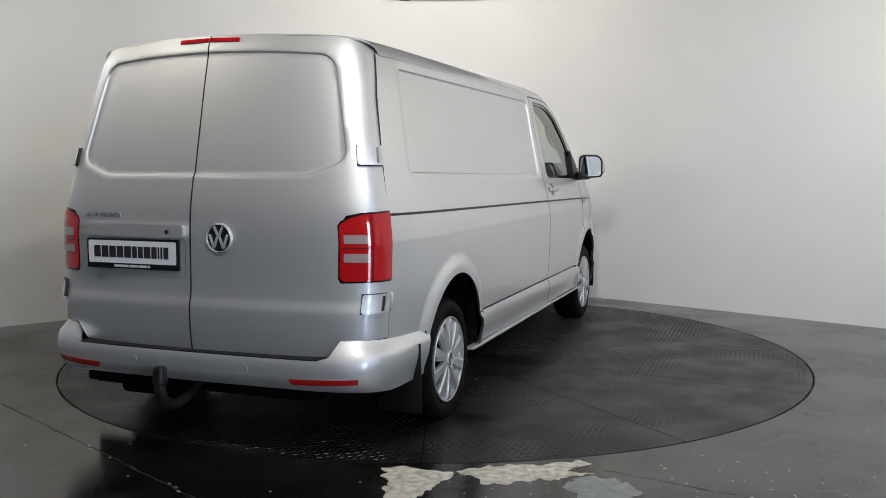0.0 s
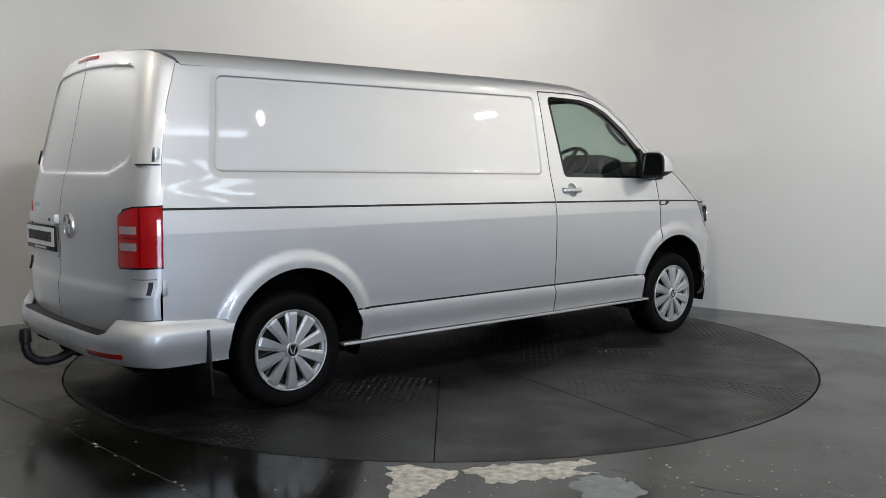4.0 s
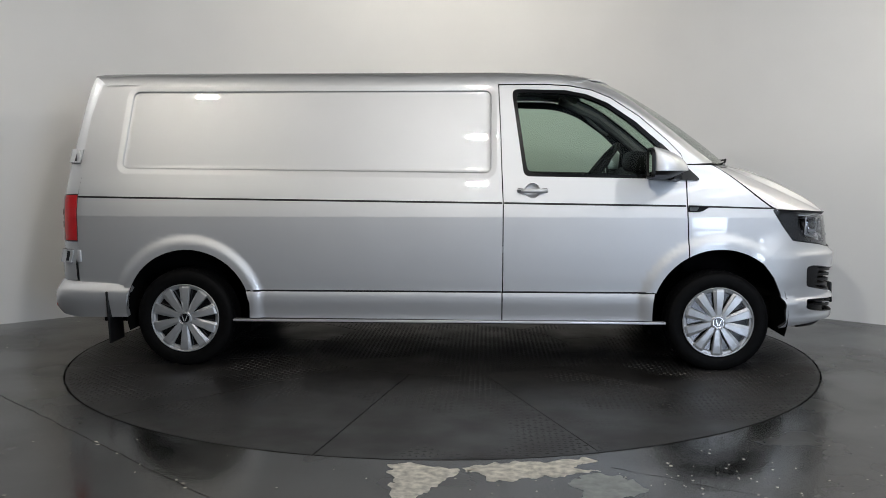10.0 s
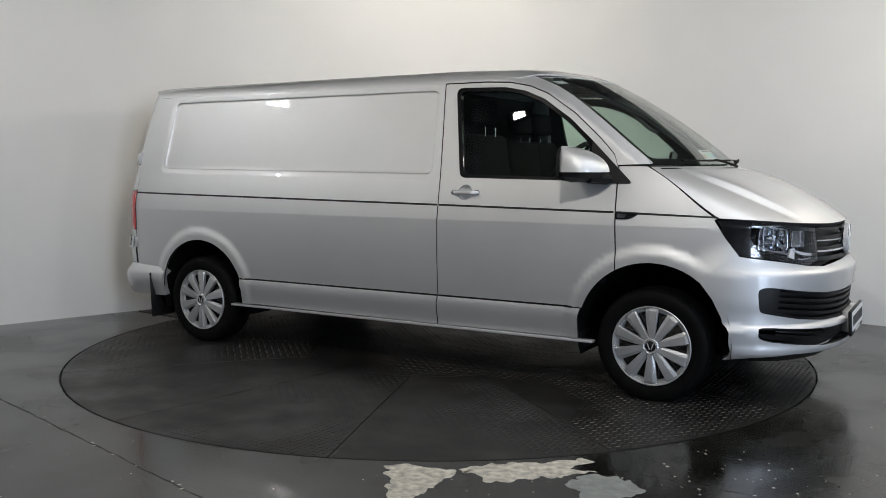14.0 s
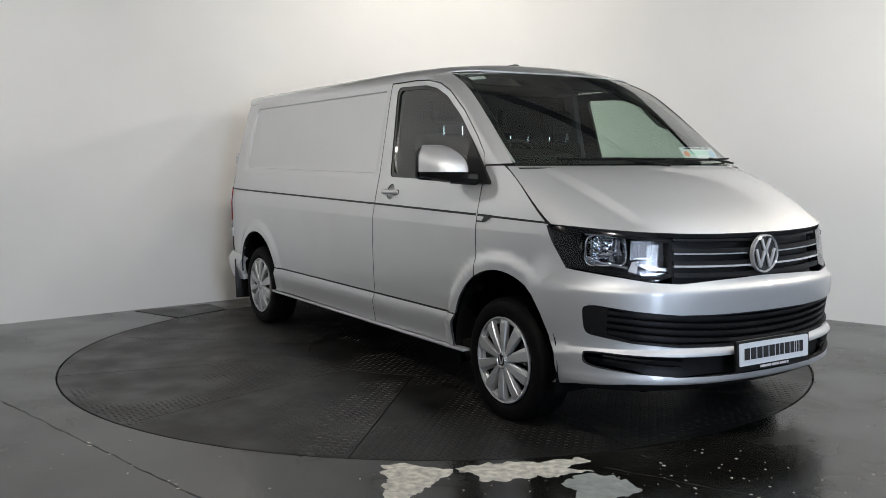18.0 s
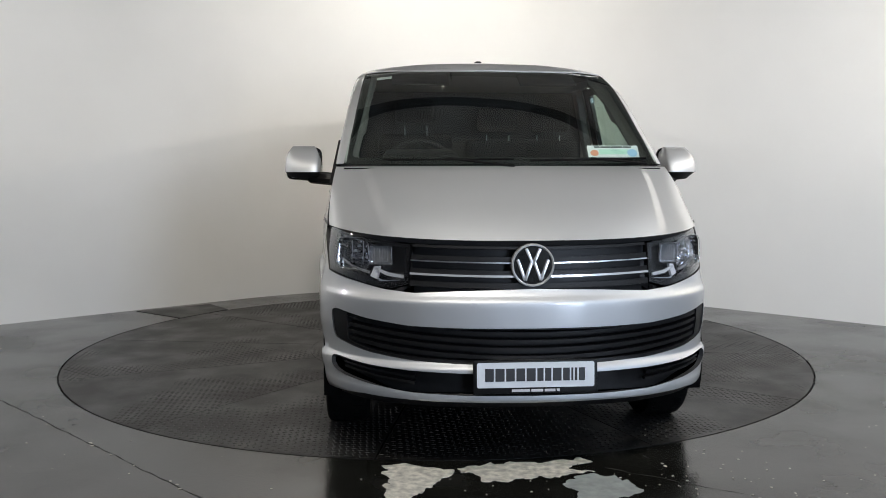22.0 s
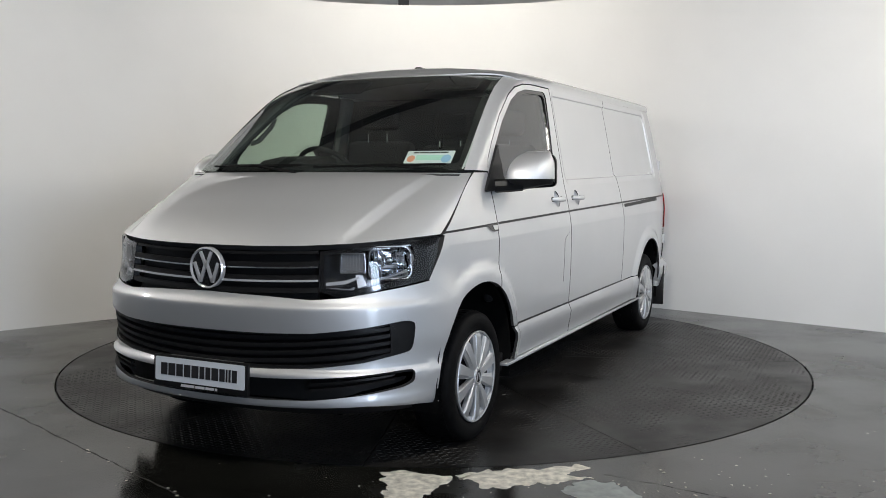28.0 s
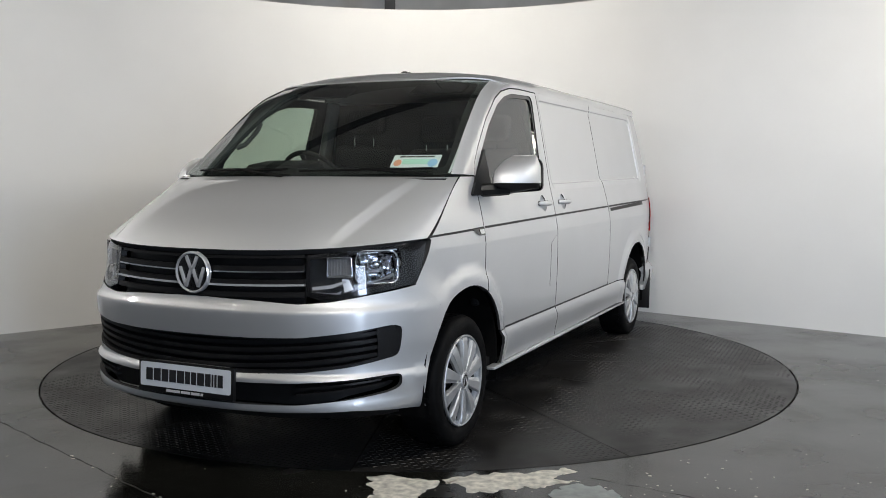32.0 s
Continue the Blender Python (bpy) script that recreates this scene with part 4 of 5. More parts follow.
        for x in (-1.7, 1.7):
            wheel(van, x, s)
    # roof with pressed ribs
    nose = [(roof_nose(abs(q)), q) for q in [0.70 - 1.40 * i / 24 for i in range(25)]]
    roof_line = [(-2.395 + 0.17 * (abs(q) / 0.786) ** 5, q) for q in [-0.786 + 1.572 * i / 24 for i in range(25)]] + [(0.32, 0.786), (0.62, 0.781), (0.80, 0.745)] + nose + [(0.80, -0.745), (0.62, -0.781), (0.32, -0.786)]
    sheet("roof", roof_line, roof, PAINT, van, 0.04, 0.008, (0, 0, 1), label="silver roof", seam=PAINT)
    part("roof_aerial", boxed((0.10, 0.045, 0.028), (0.55, 0, 1.945), 0.012), BLACK, van, "small black roof aerial foot")
    front_end(van)
    rear_end(van)
    cabin(van)
    # underbody and dark inner shell
    bm = bmesh.new()
    box(bm, (4.7, 1.02, 0.16), pose(-0.05, 0, 0.30))
    box(bm, (2.4, 1.66, 0.06), pose(0, 0, 0.335))
    for x in (-1.7, 1.7):
        cylinder(bm, 0.04, 1.5, pose(x, 0, 0.30, 90, 0, 0), 12)
    box(bm, (0.45, 0.3, 0.16), pose(-2.25, 0.4, 0.27), 0.03)
    part("underbody", bm, LINER, van, "black underbody", False)
    bm = bmesh.new()
    box(bm, (2.38, 1.46, 0.95), pose(-1.04, 0, 1.28))
    box(bm, (1.55, 1.70, 0.62), pose(-0.47, 0, 0.68))
    box(bm, (0.75, 1.10, 0.45), pose(-1.9, 0, 0.62))
    part("inner_shell", bm, LINER, van, "", False)
    bm = bmesh.new()
    box(bm, (0.8, 1.10, 0.45), pose(1.95, 0, 0.66))
    part("engine_block", bm, LINER, van, "", False)
    van.matrix_world = pose(TABLE_X, TABLE_Y, 0, 0, 0, 69.44) @ pose(0.0675, 0.2085, 0) @ Matrix.Diagonal((1, 1, 0.9935, 1))
    return van


def wing_mirror(door, s):
    m = part("wing_mirror", mirror_shell(s, 1.270, 1.412, 1.0), PAINT, door, "silver wing mirror with a black foot")
    part("mirror_base", mirror_shell(s, 1.212, 1.272, 0.985), BLACK, m, "black mirror base")
    bm = bmesh.new()
    tube(bm, [(1.43, s * 0.87, 1.232), (1.40, s * 0.93, 1.236), (1.36, s * 1.0, 1.242)], 0.034, 8, False)
    part("mirror_arm", bm, BLACK, m)
    bm = bmesh.new()
    rim = round_corners([(-0.098, -0.10), (0.098, -0.085), (0.096, 0.06), (0.06, 0.092), (-0.07, 0.094), (-0.098, 0.07)], 0.03, 4)
    loops = [[bm.verts.new((x, s * (1.043 + y * f), 1.314 + z * f)) for y, z in rim] for f, x in ((0.98, 1.246), (1.0, 1.232), (0.97, 1.225), (0.88, 1.225), (0.86, 1.235))]
    for a, b in zip(loops, loops[1:]):
        for j in range(len(a)):
            bm.faces.new((a[j], a[(j + 1) % len(a)], b[(j + 1) % len(a)], b[j]))
    bmesh.ops.recalc_face_normals(bm, faces=bm.faces)
    part("mirror_bezel", bm, BLACK, m, "black mirror bezel")
    bm = moved(prism(round_corners([(-0.085, -0.08), (0.085, -0.08), (0.085, 0.075), (-0.06, 0.085)], 0.03), 0.004), pose(1.237, s * 1.043, 1.316, 90, 0, -90))
    part("mirror_glass", bm, MIRROR, m, "mirror glass", False)


def mirror_shell(s, z0, z1, grow):
    """The rounded shell of a wing mirror, sloping down to the front; the black foot below it narrows downwards."""
    bm = bmesh.new()
    rings = []
    steps = 12
    for i in range(steps + 1):
        q = i / steps
        if z1 > 1.3:
            q = math.sin(q * math.pi / 2)
            reach, wide = max(0.12, (1 - q * q) ** 0.6), 1 - 0.40 * q ** 3
        else:
            reach, wide = 0.55 + 0.45 * q, 0.84 + 0.16 * q
        z = z0 + (z1 - z0) * q
        ring = []
        for x, y in round_corners([(0.0, 0.945), (0.0, 1.142), (0.115, 1.142), (0.19, 1.06), (0.21, 0.945)], [0.02, 0.045, 0.06, 0.09, 0.05], 5):
            ring.append(bm.verts.new((1.236 + 1.17 * x * grow * (reach if x > 0.004 else 1), s * (1.043 + (y - 1.043) * grow * wide), z + (0 if z1 > 1.3 else 0.034 * (1 - q) * (y - 0.945) / 0.2))))
        rings.append(ring)
    for a, b in zip(rings, rings[1:]):
        for j in range(len(a)):
            bm.faces.new((a[j], a[(j + 1) % len(a)], b[(j + 1) % len(a)], b[j]))
    bm.faces.new(rings[0])
    bm.faces.new(rings[-1])
    bmesh.ops.recalc_face_normals(bm, faces=bm.faces)
    return bm


def handle_cup_outline(x, z=1.142, r=0.0475):
    return [(x + r * math.cos(2 * math.pi * i / 28), z + r * math.sin(2 * math.pi * i / 28)) for i in range(28)]


def door_handle(owner, x, s):
    """A silver bar over a round cup pressed into the door."""
    z, r = 1.142, 0.0475
    y = half_side(x, z)
    bm = bmesh.new()
    rows = []
    for q in [i / 14 for i in range(15)]:
        dx = -0.095 + 0.19 * q
        edge = math.sin(math.pi * q) ** 0.35
        high, deep = 0.0085 + 0.0065 * edge, 0.004 + 0.006 * edge
        off = half_side(x + dx, z) + 0.006 + 0.024 * smoothstep(0.0, 0.22, q) * smoothstep(1.0, 0.78, q)
        rows.append([bm.verts.new((x + dx, s * (off + deep * math.sin(a)), z + high * math.cos(a))) for a in [2 * math.pi * k / 12 for k in range(12)]])
    for p, q in zip(rows, rows[1:]):
        for k in range(12):
            bm.faces.new((p[k], p[(k + 1) % 12], q[(k + 1) % 12], q[k]))
    bm.faces.new(rows[0])
    bm.faces.new(rows[-1])
    bmesh.ops.recalc_face_normals(bm, faces=bm.faces)
    h = part("door_handle", bm, PAINT, owner, "silver door handle")
    sheet("handle_cup", handle_cup_outline(x, z, r + 0.001),
          lambda a, b: (a, s * (half_side(a, b) - 0.030 * math.sqrt(max(0.0, 1 - ((a - x) ** 2 + (b - z) ** 2) / (r + 0.001) ** 2))), b), PAINT, h, 0.007, 0.0, (0, s, 0))
    for dx in (-0.076, 0.076):
        sheet("handle_foot", round_corners([(x + dx - 0.021, z - 0.014), (x + dx + 0.021, z - 0.014), (x + dx + 0.021, z + 0.014), (x + dx - 0.021, z + 0.014)], 0.012, 4), side(s), BLACK, h, 0.02, 0.003, (0, s, 0), offset=0.003)
    cyl = bmesh.new()
    cylinder(cyl, 0.008, 0.006, pose(x - 0.076, s * (y + 0.024), z, 90, 0, 0), 14)
    part("lock", cyl, CHROME, h)


def front_end(van):
    out = (1, 0, 0)
    # bonnet
    hood = [(0, w) for w in [-0.997 + 1.994 * i / 20 for i in range(21)]] + [(0.995, 0.997 - 1.994 * i / 30) for i in range(31)]
    ridges = [[(a / 30, e * (w0 - w1 * a / 30)) for a in range(1, 29)] for e in (-1, 1) for w0, w1 in ((0.858, 0.135), (0.838, 0.139), (0.812, 0.143), (0.792, 0.145))]
    sheet("bonnet", hood, bonnet, PAINT, van, 0.035, 0.03, (0.3, 0, 1), creases=ridges, label="closed silver bonnet")
    # windscreen with black border
    full = [(-0.995, 0.0), (0.995, 0.0), (0.995, 0.5), (0.995, 0.985), (-0.995, 0.985), (-0.995, 0.5)]
    pane = sheet("windscreen", full, windscreen, GLASS, van, 0.05, 0, out, label="green tinted windscreen", offset=-0.004)
    pane.visible_shadow = False
    sheet("windscreen_border", full, windscreen, GLOSS_BLACK, pane, 0.05, 0, out, holes=[round_corners([(-0.955, 0.07), (0.955, 0.07), (0.945, 0.955), (-0.945, 0.955)], 0.04)], offset=-0.010, label="black windscreen border")
    # a tax-disc sized label at the top corner
    sheet("windscreen_label", [(-0.90, 0.945), (-0.78, 0.945), (-0.78, 0.91), (-0.90, 0.91)], windscreen, PLATE_WHITE, pane, 0.05, 0, out, offset=-0.013)
    # document card lying in the windscreen corner
    card = part("document_card", moved(prism(round_corners([(-0.135, -0.042), (0.135, -0.042), (0.135, 0.042), (-0.135, 0.042)], 0.004, 2), 0.002), Matrix()), PLATE_WHITE, van, "white and pale green document card behind the windscreen", False)
    card.matrix_basis = pose(1.60, 0.595, 1.378, 90 - 42, 0, 90 - 12 + 180 - 170)
    green, orange, blue = mat("card_green", (0.45, 0.7, 0.6), 0.6), mat("card_orange", (0.75, 0.3, 0.18), 0.6), mat("card_blue", (0.3, 0.5, 0.75), 0.6)
    part("card_band", boxed((0.16, 0.035, 0.001), (0.005, -0.004, 0.0028)), green, card, "pale green band", False)
    for dx, r, mm in ((-0.1, 0.022, orange), (0.1, 0.027, blue)):
        bm = bmesh.new()
        cylinder(bm, r, 0.001, pose(dx, -0.012, 0.0032), 20)
        part("card_seal", bm, mm, card, "round coloured seal", False)
    lettering(card, pose(0, 0.030, 0.003), [0.03, 0.05, 0.06, 0.04], 0.008, INK, gap=0.7)
    # scuttle and wipers
    sheet("scuttle", [(-1, 0), (1, 0), (1, 1), (-1, 1)], lambda w, a: (windscreen(w, 0)[0] + 0.05 - 0.12 * a, windscreen(w, 0)[1] * 0.99, 1.293 + 0.006 * a), BLACK, van, 0.08, 0.01, (0, 0, 1), label="black scuttle panel")
    for y0, y1 in ((-0.62, 0.02), (0.10, 0.74)):
        bm = bmesh.new()
        pts = []
        for i in range(9):
            q = i / 8
            w = (y0 + (y1 - y0) * q) / 0.82
            p = Vector(windscreen(w, 0.018 + 0.012 * q))
            pts.append(p + Vector((0.010, 0, 0.012)))
        tube(bm, pts, 0.006, 6)
        wiper = part("wiper", bm, RUBBER, van, "black windscreen wiper")
        bm = bmesh.new()
        tube(bm, [Vector(windscreen(y1 / 0.82 * 0.98, -0.02)) + Vector((0.012, 0, 0.012)), Vector(windscreen((y0 + y1) / 1.64 + 0.2, 0.0)) + Vector((0.014, 0, 0.016)), pts[4] + Vector((0.006, 0, 0.006))], 0.007, 6)
        part("wiper_arm", bm, RUBBER, wiper)
    # bumper with its two openings
    half = [(0, 0.784), (0.30, 0.776), (0.50, 0.765), (0.62, 0.774), (0.74, 0.797), (0.855, 0.822), (0.877, 0.830), (0.9095, 0.763), (0.9212, 0.697), (0.9135, 0.60), (0.9045, 0.50), (0.900, 0.40), (0.898, 0.275), (0.86, 0.292), (0.72, 0.312), (0.40, 0.303), (0, 0.300)]
    grille_half = [(0, 0.620), (0.30, 0.621), (0.52, 0.627), (0.70, 0.648), (0.825, 0.672), (0.846, 0.664), (0.850, 0.645), (0.842, 0.552), (0.835, 0.535), (0.82, 0.528), (0.70, 0.497), (0.51, 0.474), (0.30, 0.465), (0, 0.462)]
    slot_half = [(0, 0.428), (0.30, 0.430), (0.52, 0.436), (0.70, 0.447), (0.82, 0.457), (0.852, 0.455), (0.850, 0.400), (0.82, 0.381), (0.70, 0.360), (0.52, 0.340), (0.30, 0.334), (0, 0.333)]
    bumper = sheet("front_bumper", fr(mirrored(half)), front, PAINT, van, 0.025, 0.02, out, holes=[fr(round_corners(mirrored(grille_half), 0.022, 4)), fr(round_corners(mirrored(slot_half), 0.022, 4))], creases=[[(u, z) for u in [FRONT_LEN(0.872) * (i / 30 - 1) for i in range(61)]] for z in (0.425, 0.438, 0.450, 0.458, 0.466, 0.473, 0.722, 0.731, 0.739, 0.749, 0.759, 0.307, 0.315, 0.325)], label="silver front bumper with a black lower grille")
    inset = sheet("lower_grille", fr(round_corners(mirrored(grille_half), 0.022, 4)), front, BLACK, bumper, 0.05, 0, out, offset=-0.075, label="black lower grille")
    sheet("grille_surround", fr(round_corners(mirrored(grille_half), 0.022, 4)), front, BLACK, bumper, 0.03, 0.03, out, holes=[fr(round_corners(mirrored([(min(y, 0.785), (z - 0.565) * 0.86 + 0.565) for y, z in grille_half]), 0.008, 3))], offset=-0.006)
    for k in range(4):
        q = (k + 0.75) / 4.5
        rise = lambda y: 0.618 - 0.156 * q + (0.052 + 0.014 * q) * (abs(y) / 0.84) ** 2
        ys = [0.785 - 1.57 * i / 16 for i in range(17)]
        line = [(y, rise(y) + 0.008) for y in ys] + [(y, rise(y) - 0.008) for y in ys[::-1]]
        sheet("grille_slat", fr(line), front, BLACK, bumper, 0.05, 0.03, out, offset=-0.012)
    sheet("lower_slot", fr(round_corners(mirrored(slot_half), 0.022, 4)), front, BLACK, bumper, 0.05, 0, out, offset=-0.055, label="black slot under the bumper")
    for s in (-1, 1):
        for k in range(2):
            z0 = 0.378 + 0.026 * k
            line = [(s * y, z + (abs(y) - 0.55) * 0.10) for y, z in ((0.50, z0 + 0.010), (0.64, z0 + 0.010), (0.80, z0 + 0.018), (0.80, z0 + 0.006), (0.64, z0), (0.50, z0))]
            sheet("slot_slat", fr(line), front, BLACK, bumper, 0.05, 0.02, out, offset=-0.010)
    # chin spoiler
    chin = [(0, 0.296), (0.40, 0.299), (0.72, 0.306), (0.84, 0.288), (0.84, 0.262), (0.70, 0.255), (0.40, 0.25), (0, 0.25)]
    sheet("chin_spoiler", fr(mirrored(chin)), front, BLACK, bumper, 0.05, 0.03, out, offset=-0.014)
    plate(van, pose(2.628, 0, 0.421, 90, 0, 90) @ pose(0, 0, 0, -3, 0, 0))
    part("plate_bracket", boxed((0.05, 0.42, 0.12), (2.602, 0, 0.425), 0.01), PAINT, van, "silver plate bracket")
    # upper grille
    gy = 0.520
    up = [(0, 0.975), (0.30, 0.973), (gy, 0.968), (gy - 0.008, 0.772), (0.30, 0.782), (0, 0.790)]
    back = sheet("upper_grille", fr(mirrored(up)), front, BLACK, van, 0.05, 0.03, out, offset=-0.05, label="black upper grille with chrome strips")
    for z, h, mm, push, nm in ((0.957, 0.012, BLACK, -0.010, "grille_bar"), (0.908, 0.020, BLACK, -0.006, "grille_bar"), (0.893, 0.006, SATIN, -0.002, "chrome_strip"),
                               (0.850, 0.020, BLACK, -0.006, "grille_bar"), (0.836, 0.009, BRIGHT, 0.0, "chrome_strip"), (0.797, 0.022, BLACK, -0.008, "grille_bar")):
        ys = [gy - 2 * gy * i / 12 for i in range(13)]
        line = [(y, z + h / 2 + 0.010 * (abs(y) / gy) ** 2) for y in ys] + [(y, z - h / 2 + 0.010 * (abs(y) / gy) ** 2) for y in ys[::-1]]
        sheet(nm, fr(line), front, mm, back, 0.05, 0.025, out, offset=push)
    emblem(van, "front_emblem", (front(0, 0.886)[0] + 0.002, -0.004, 0.886), (90, 0, 90), 0.093)
    for s in (-1, 1):
        headlamp(van, s)


def headlamp(van, s):
    out = (1, 0, 0)
    line = fr([(s * y, z) for y, z in ((0.530, 0.970), (0.60, 0.979), (0.72, 0.995), (0.82, 1.016), (0.900, 1.026), (0.897, 0.93), (0.877, 0.835), (0.85, 0.829), (0.74, 0.803), (0.65, 0.783), (0.60, 0.779), (0.525, 0.800))])
    lamp = sheet("headlamp", line, front, LAMP_BLACK, van, 0.03, 0.05, out, offset=-0.105, label="clear headlamp with a dark inside")
    cover = sheet("lamp_cover", line, front, LAMP_GLASS, lamp, 0.03, 0, out, offset=-0.003, label="clear lamp cover")
    cover.visible_shadow = False
    sheet("lamp_edge", line, front, GLOSS_BLACK, lamp, 0.03, 0.03, out, holes=[fr([(s * y, z) for y, z in ((0.545, 0.953), (0.62, 0.962), (0.74, 0.977), (0.80, 0.99), (0.842, 0.995), (0.85, 0.93), (0.832, 0.862), (0.74, 0.826), (0.65, 0.806), (0.545, 0.815))])], offset=-0.006)
    # main reflector: a deep square-rimmed bowl; beside it a small fluted lens
    for y, z, w, h, d, lens in ((0.768, 0.917, 0.186, 0.136, 0.075, False), (0.645, 0.918, 0.104, 0.082, 0.030, True)):
        u = FRONT_LEN(y)
        p = Vector(front(s * u, z)) - Vector((0.026, 0, 0))
        p2 = Vector(front(s * (u + 0.05), z)) - Vector((0.026, 0, 0))
        ang = math.degrees(math.atan2(p2.x - p.x, (p2.y - p.y) * s))
        m = pose(*p, 90, 0, 90 - ang * s * 0.75)
        rim = round_corners([(-w / 2, -h / 2), (w / 2, -h / 2), (w / 2 * 0.92, h / 2), (-w / 2 * 0.92, h / 2)], h * (0.10 if lens else 0.30), 5)
        bm = bmesh.new()
        rings = []
        for k, (f, dz) in enumerate(((1.03, 0.004), (1.0, 0.004), (0.95, -0.004), (0.86, -d * 0.30), (0.70, -d * 0.68), (0.46, -d * 0.95), (0.16, -d))):
            rings.append([bm.verts.new((x * f, yy * f, dz + (0.003 * ((j * 5 + k * 3) % 4 - 1.5) if 2 < k < 6 else 0))) for j, (x, yy) in enumerate(rim)])
        for a, b in zip(rings, rings[1:]):
            for j in range(len(a)):
                bm.faces.new((a[j], a[(j + 1) % len(a)], b[(j + 1) % len(a)], b[j]))
        bm.faces.new(rings[-1])
        bmesh.ops.recalc_face_normals(bm, faces=bm.faces)
        bowl = part("reflector", moved(bm, m), SILVERED, lamp, "faceted chrome lamp reflector", False)
        bm = bmesh.new()
        tube(bm, [m @ Vector((x * 1.04, yy * 1.04, 0.008)) for x, yy in rim], 0.0016, 6, True)
        part("reflector_rim", bm, SATIN, bowl, "pale reflector rim")
        if lens:
            bm = moved(prism([(x * 0.93, yy * 0.93) for x, yy in rim], 0.004), m @ pose(0, 0, -0.010))
            part("lamp_lens", bm, LAMP_GREY, bowl, "grey fluted lens", False)
            for k in range(7):
                part("lens_flute", moved(boxed((0.0035, h * 0.82, 0.003), (0, 0, 0), 0.001), m @ pose(-w * 0.36 + k * w * 0.12, 0, -0.0055)), LAMP_GREY, bowl, "", False)
        else:
            bm = bmesh.new()
            lathe(bm, [(0.001, 0.022), (0.012, 0.020), (0.019, 0.010), (0.021, -0.012), (0.012, -0.03)], m @ pose(0, 0.004, -d * 0.45), 16)
            part("bulb", bm, CHROME, bowl, "chrome bulb cap")
            for k in (-2, -1, 1, 2):
                part("reflector_rib", moved(boxed((0.0035, h * (0.86 - 0.1 * abs(k)), 0.018), (0, 0, 0)), m @ pose(k * w * 0.17, 0, -d * 0.52)), SILVERED, bowl, "", False)
    # dark ledge over the reflectors, bright blade, upright block and sloping foot below them
    for nm, pts, mm, push in (("lamp_ledge", ((0.545, 0.962), (0.62, 0.972), (0.74, 0.987), (0.84, 1.003), (0.835, 0.988), (0.74, 0.976), (0.62, 0.966), (0.548, 0.957)), BRIGHT, -0.014),
                              ("lamp_blade", ((0.548, 0.838), (0.62, 0.846), (0.676, 0.864), (0.680, 0.856), (0.625, 0.832), (0.548, 0.824)), BRIGHT, -0.022),
                              ("lamp_block", ((0.664, 0.872), (0.690, 0.868), (0.704, 0.826), (0.672, 0.815)), LAMP_RIM, -0.030),
                              ("lamp_foot", ((0.708, 0.846), (0.80, 0.868), (0.835, 0.892), (0.838, 0.880), (0.75, 0.846), (0.706, 0.836)), LAMP_GREY, -0.020),
                              ("lamp_foot", ((0.555, 0.818), (0.64, 0.812), (0.662, 0.822), (0.655, 0.806), (0.60, 0.803)), SATIN, -0.018),
                              ("lamp_flank", ((0.848, 0.985), (0.872, 0.990), (0.872, 0.93), (0.858, 0.885), (0.846, 0.90)), LAMP_GREY, -0.020)):
        sheet(nm, fr([(s * y, z) for y, z in pts]), front, mm, lamp, 0.03, 0.012, out, offset=push)


def rear_u(y, z):
    """The length along the rear's plan curve at a true y."""
    return REAR_LEN(y * 0.882 / (WIDTH(z) - rear_taper(z)))


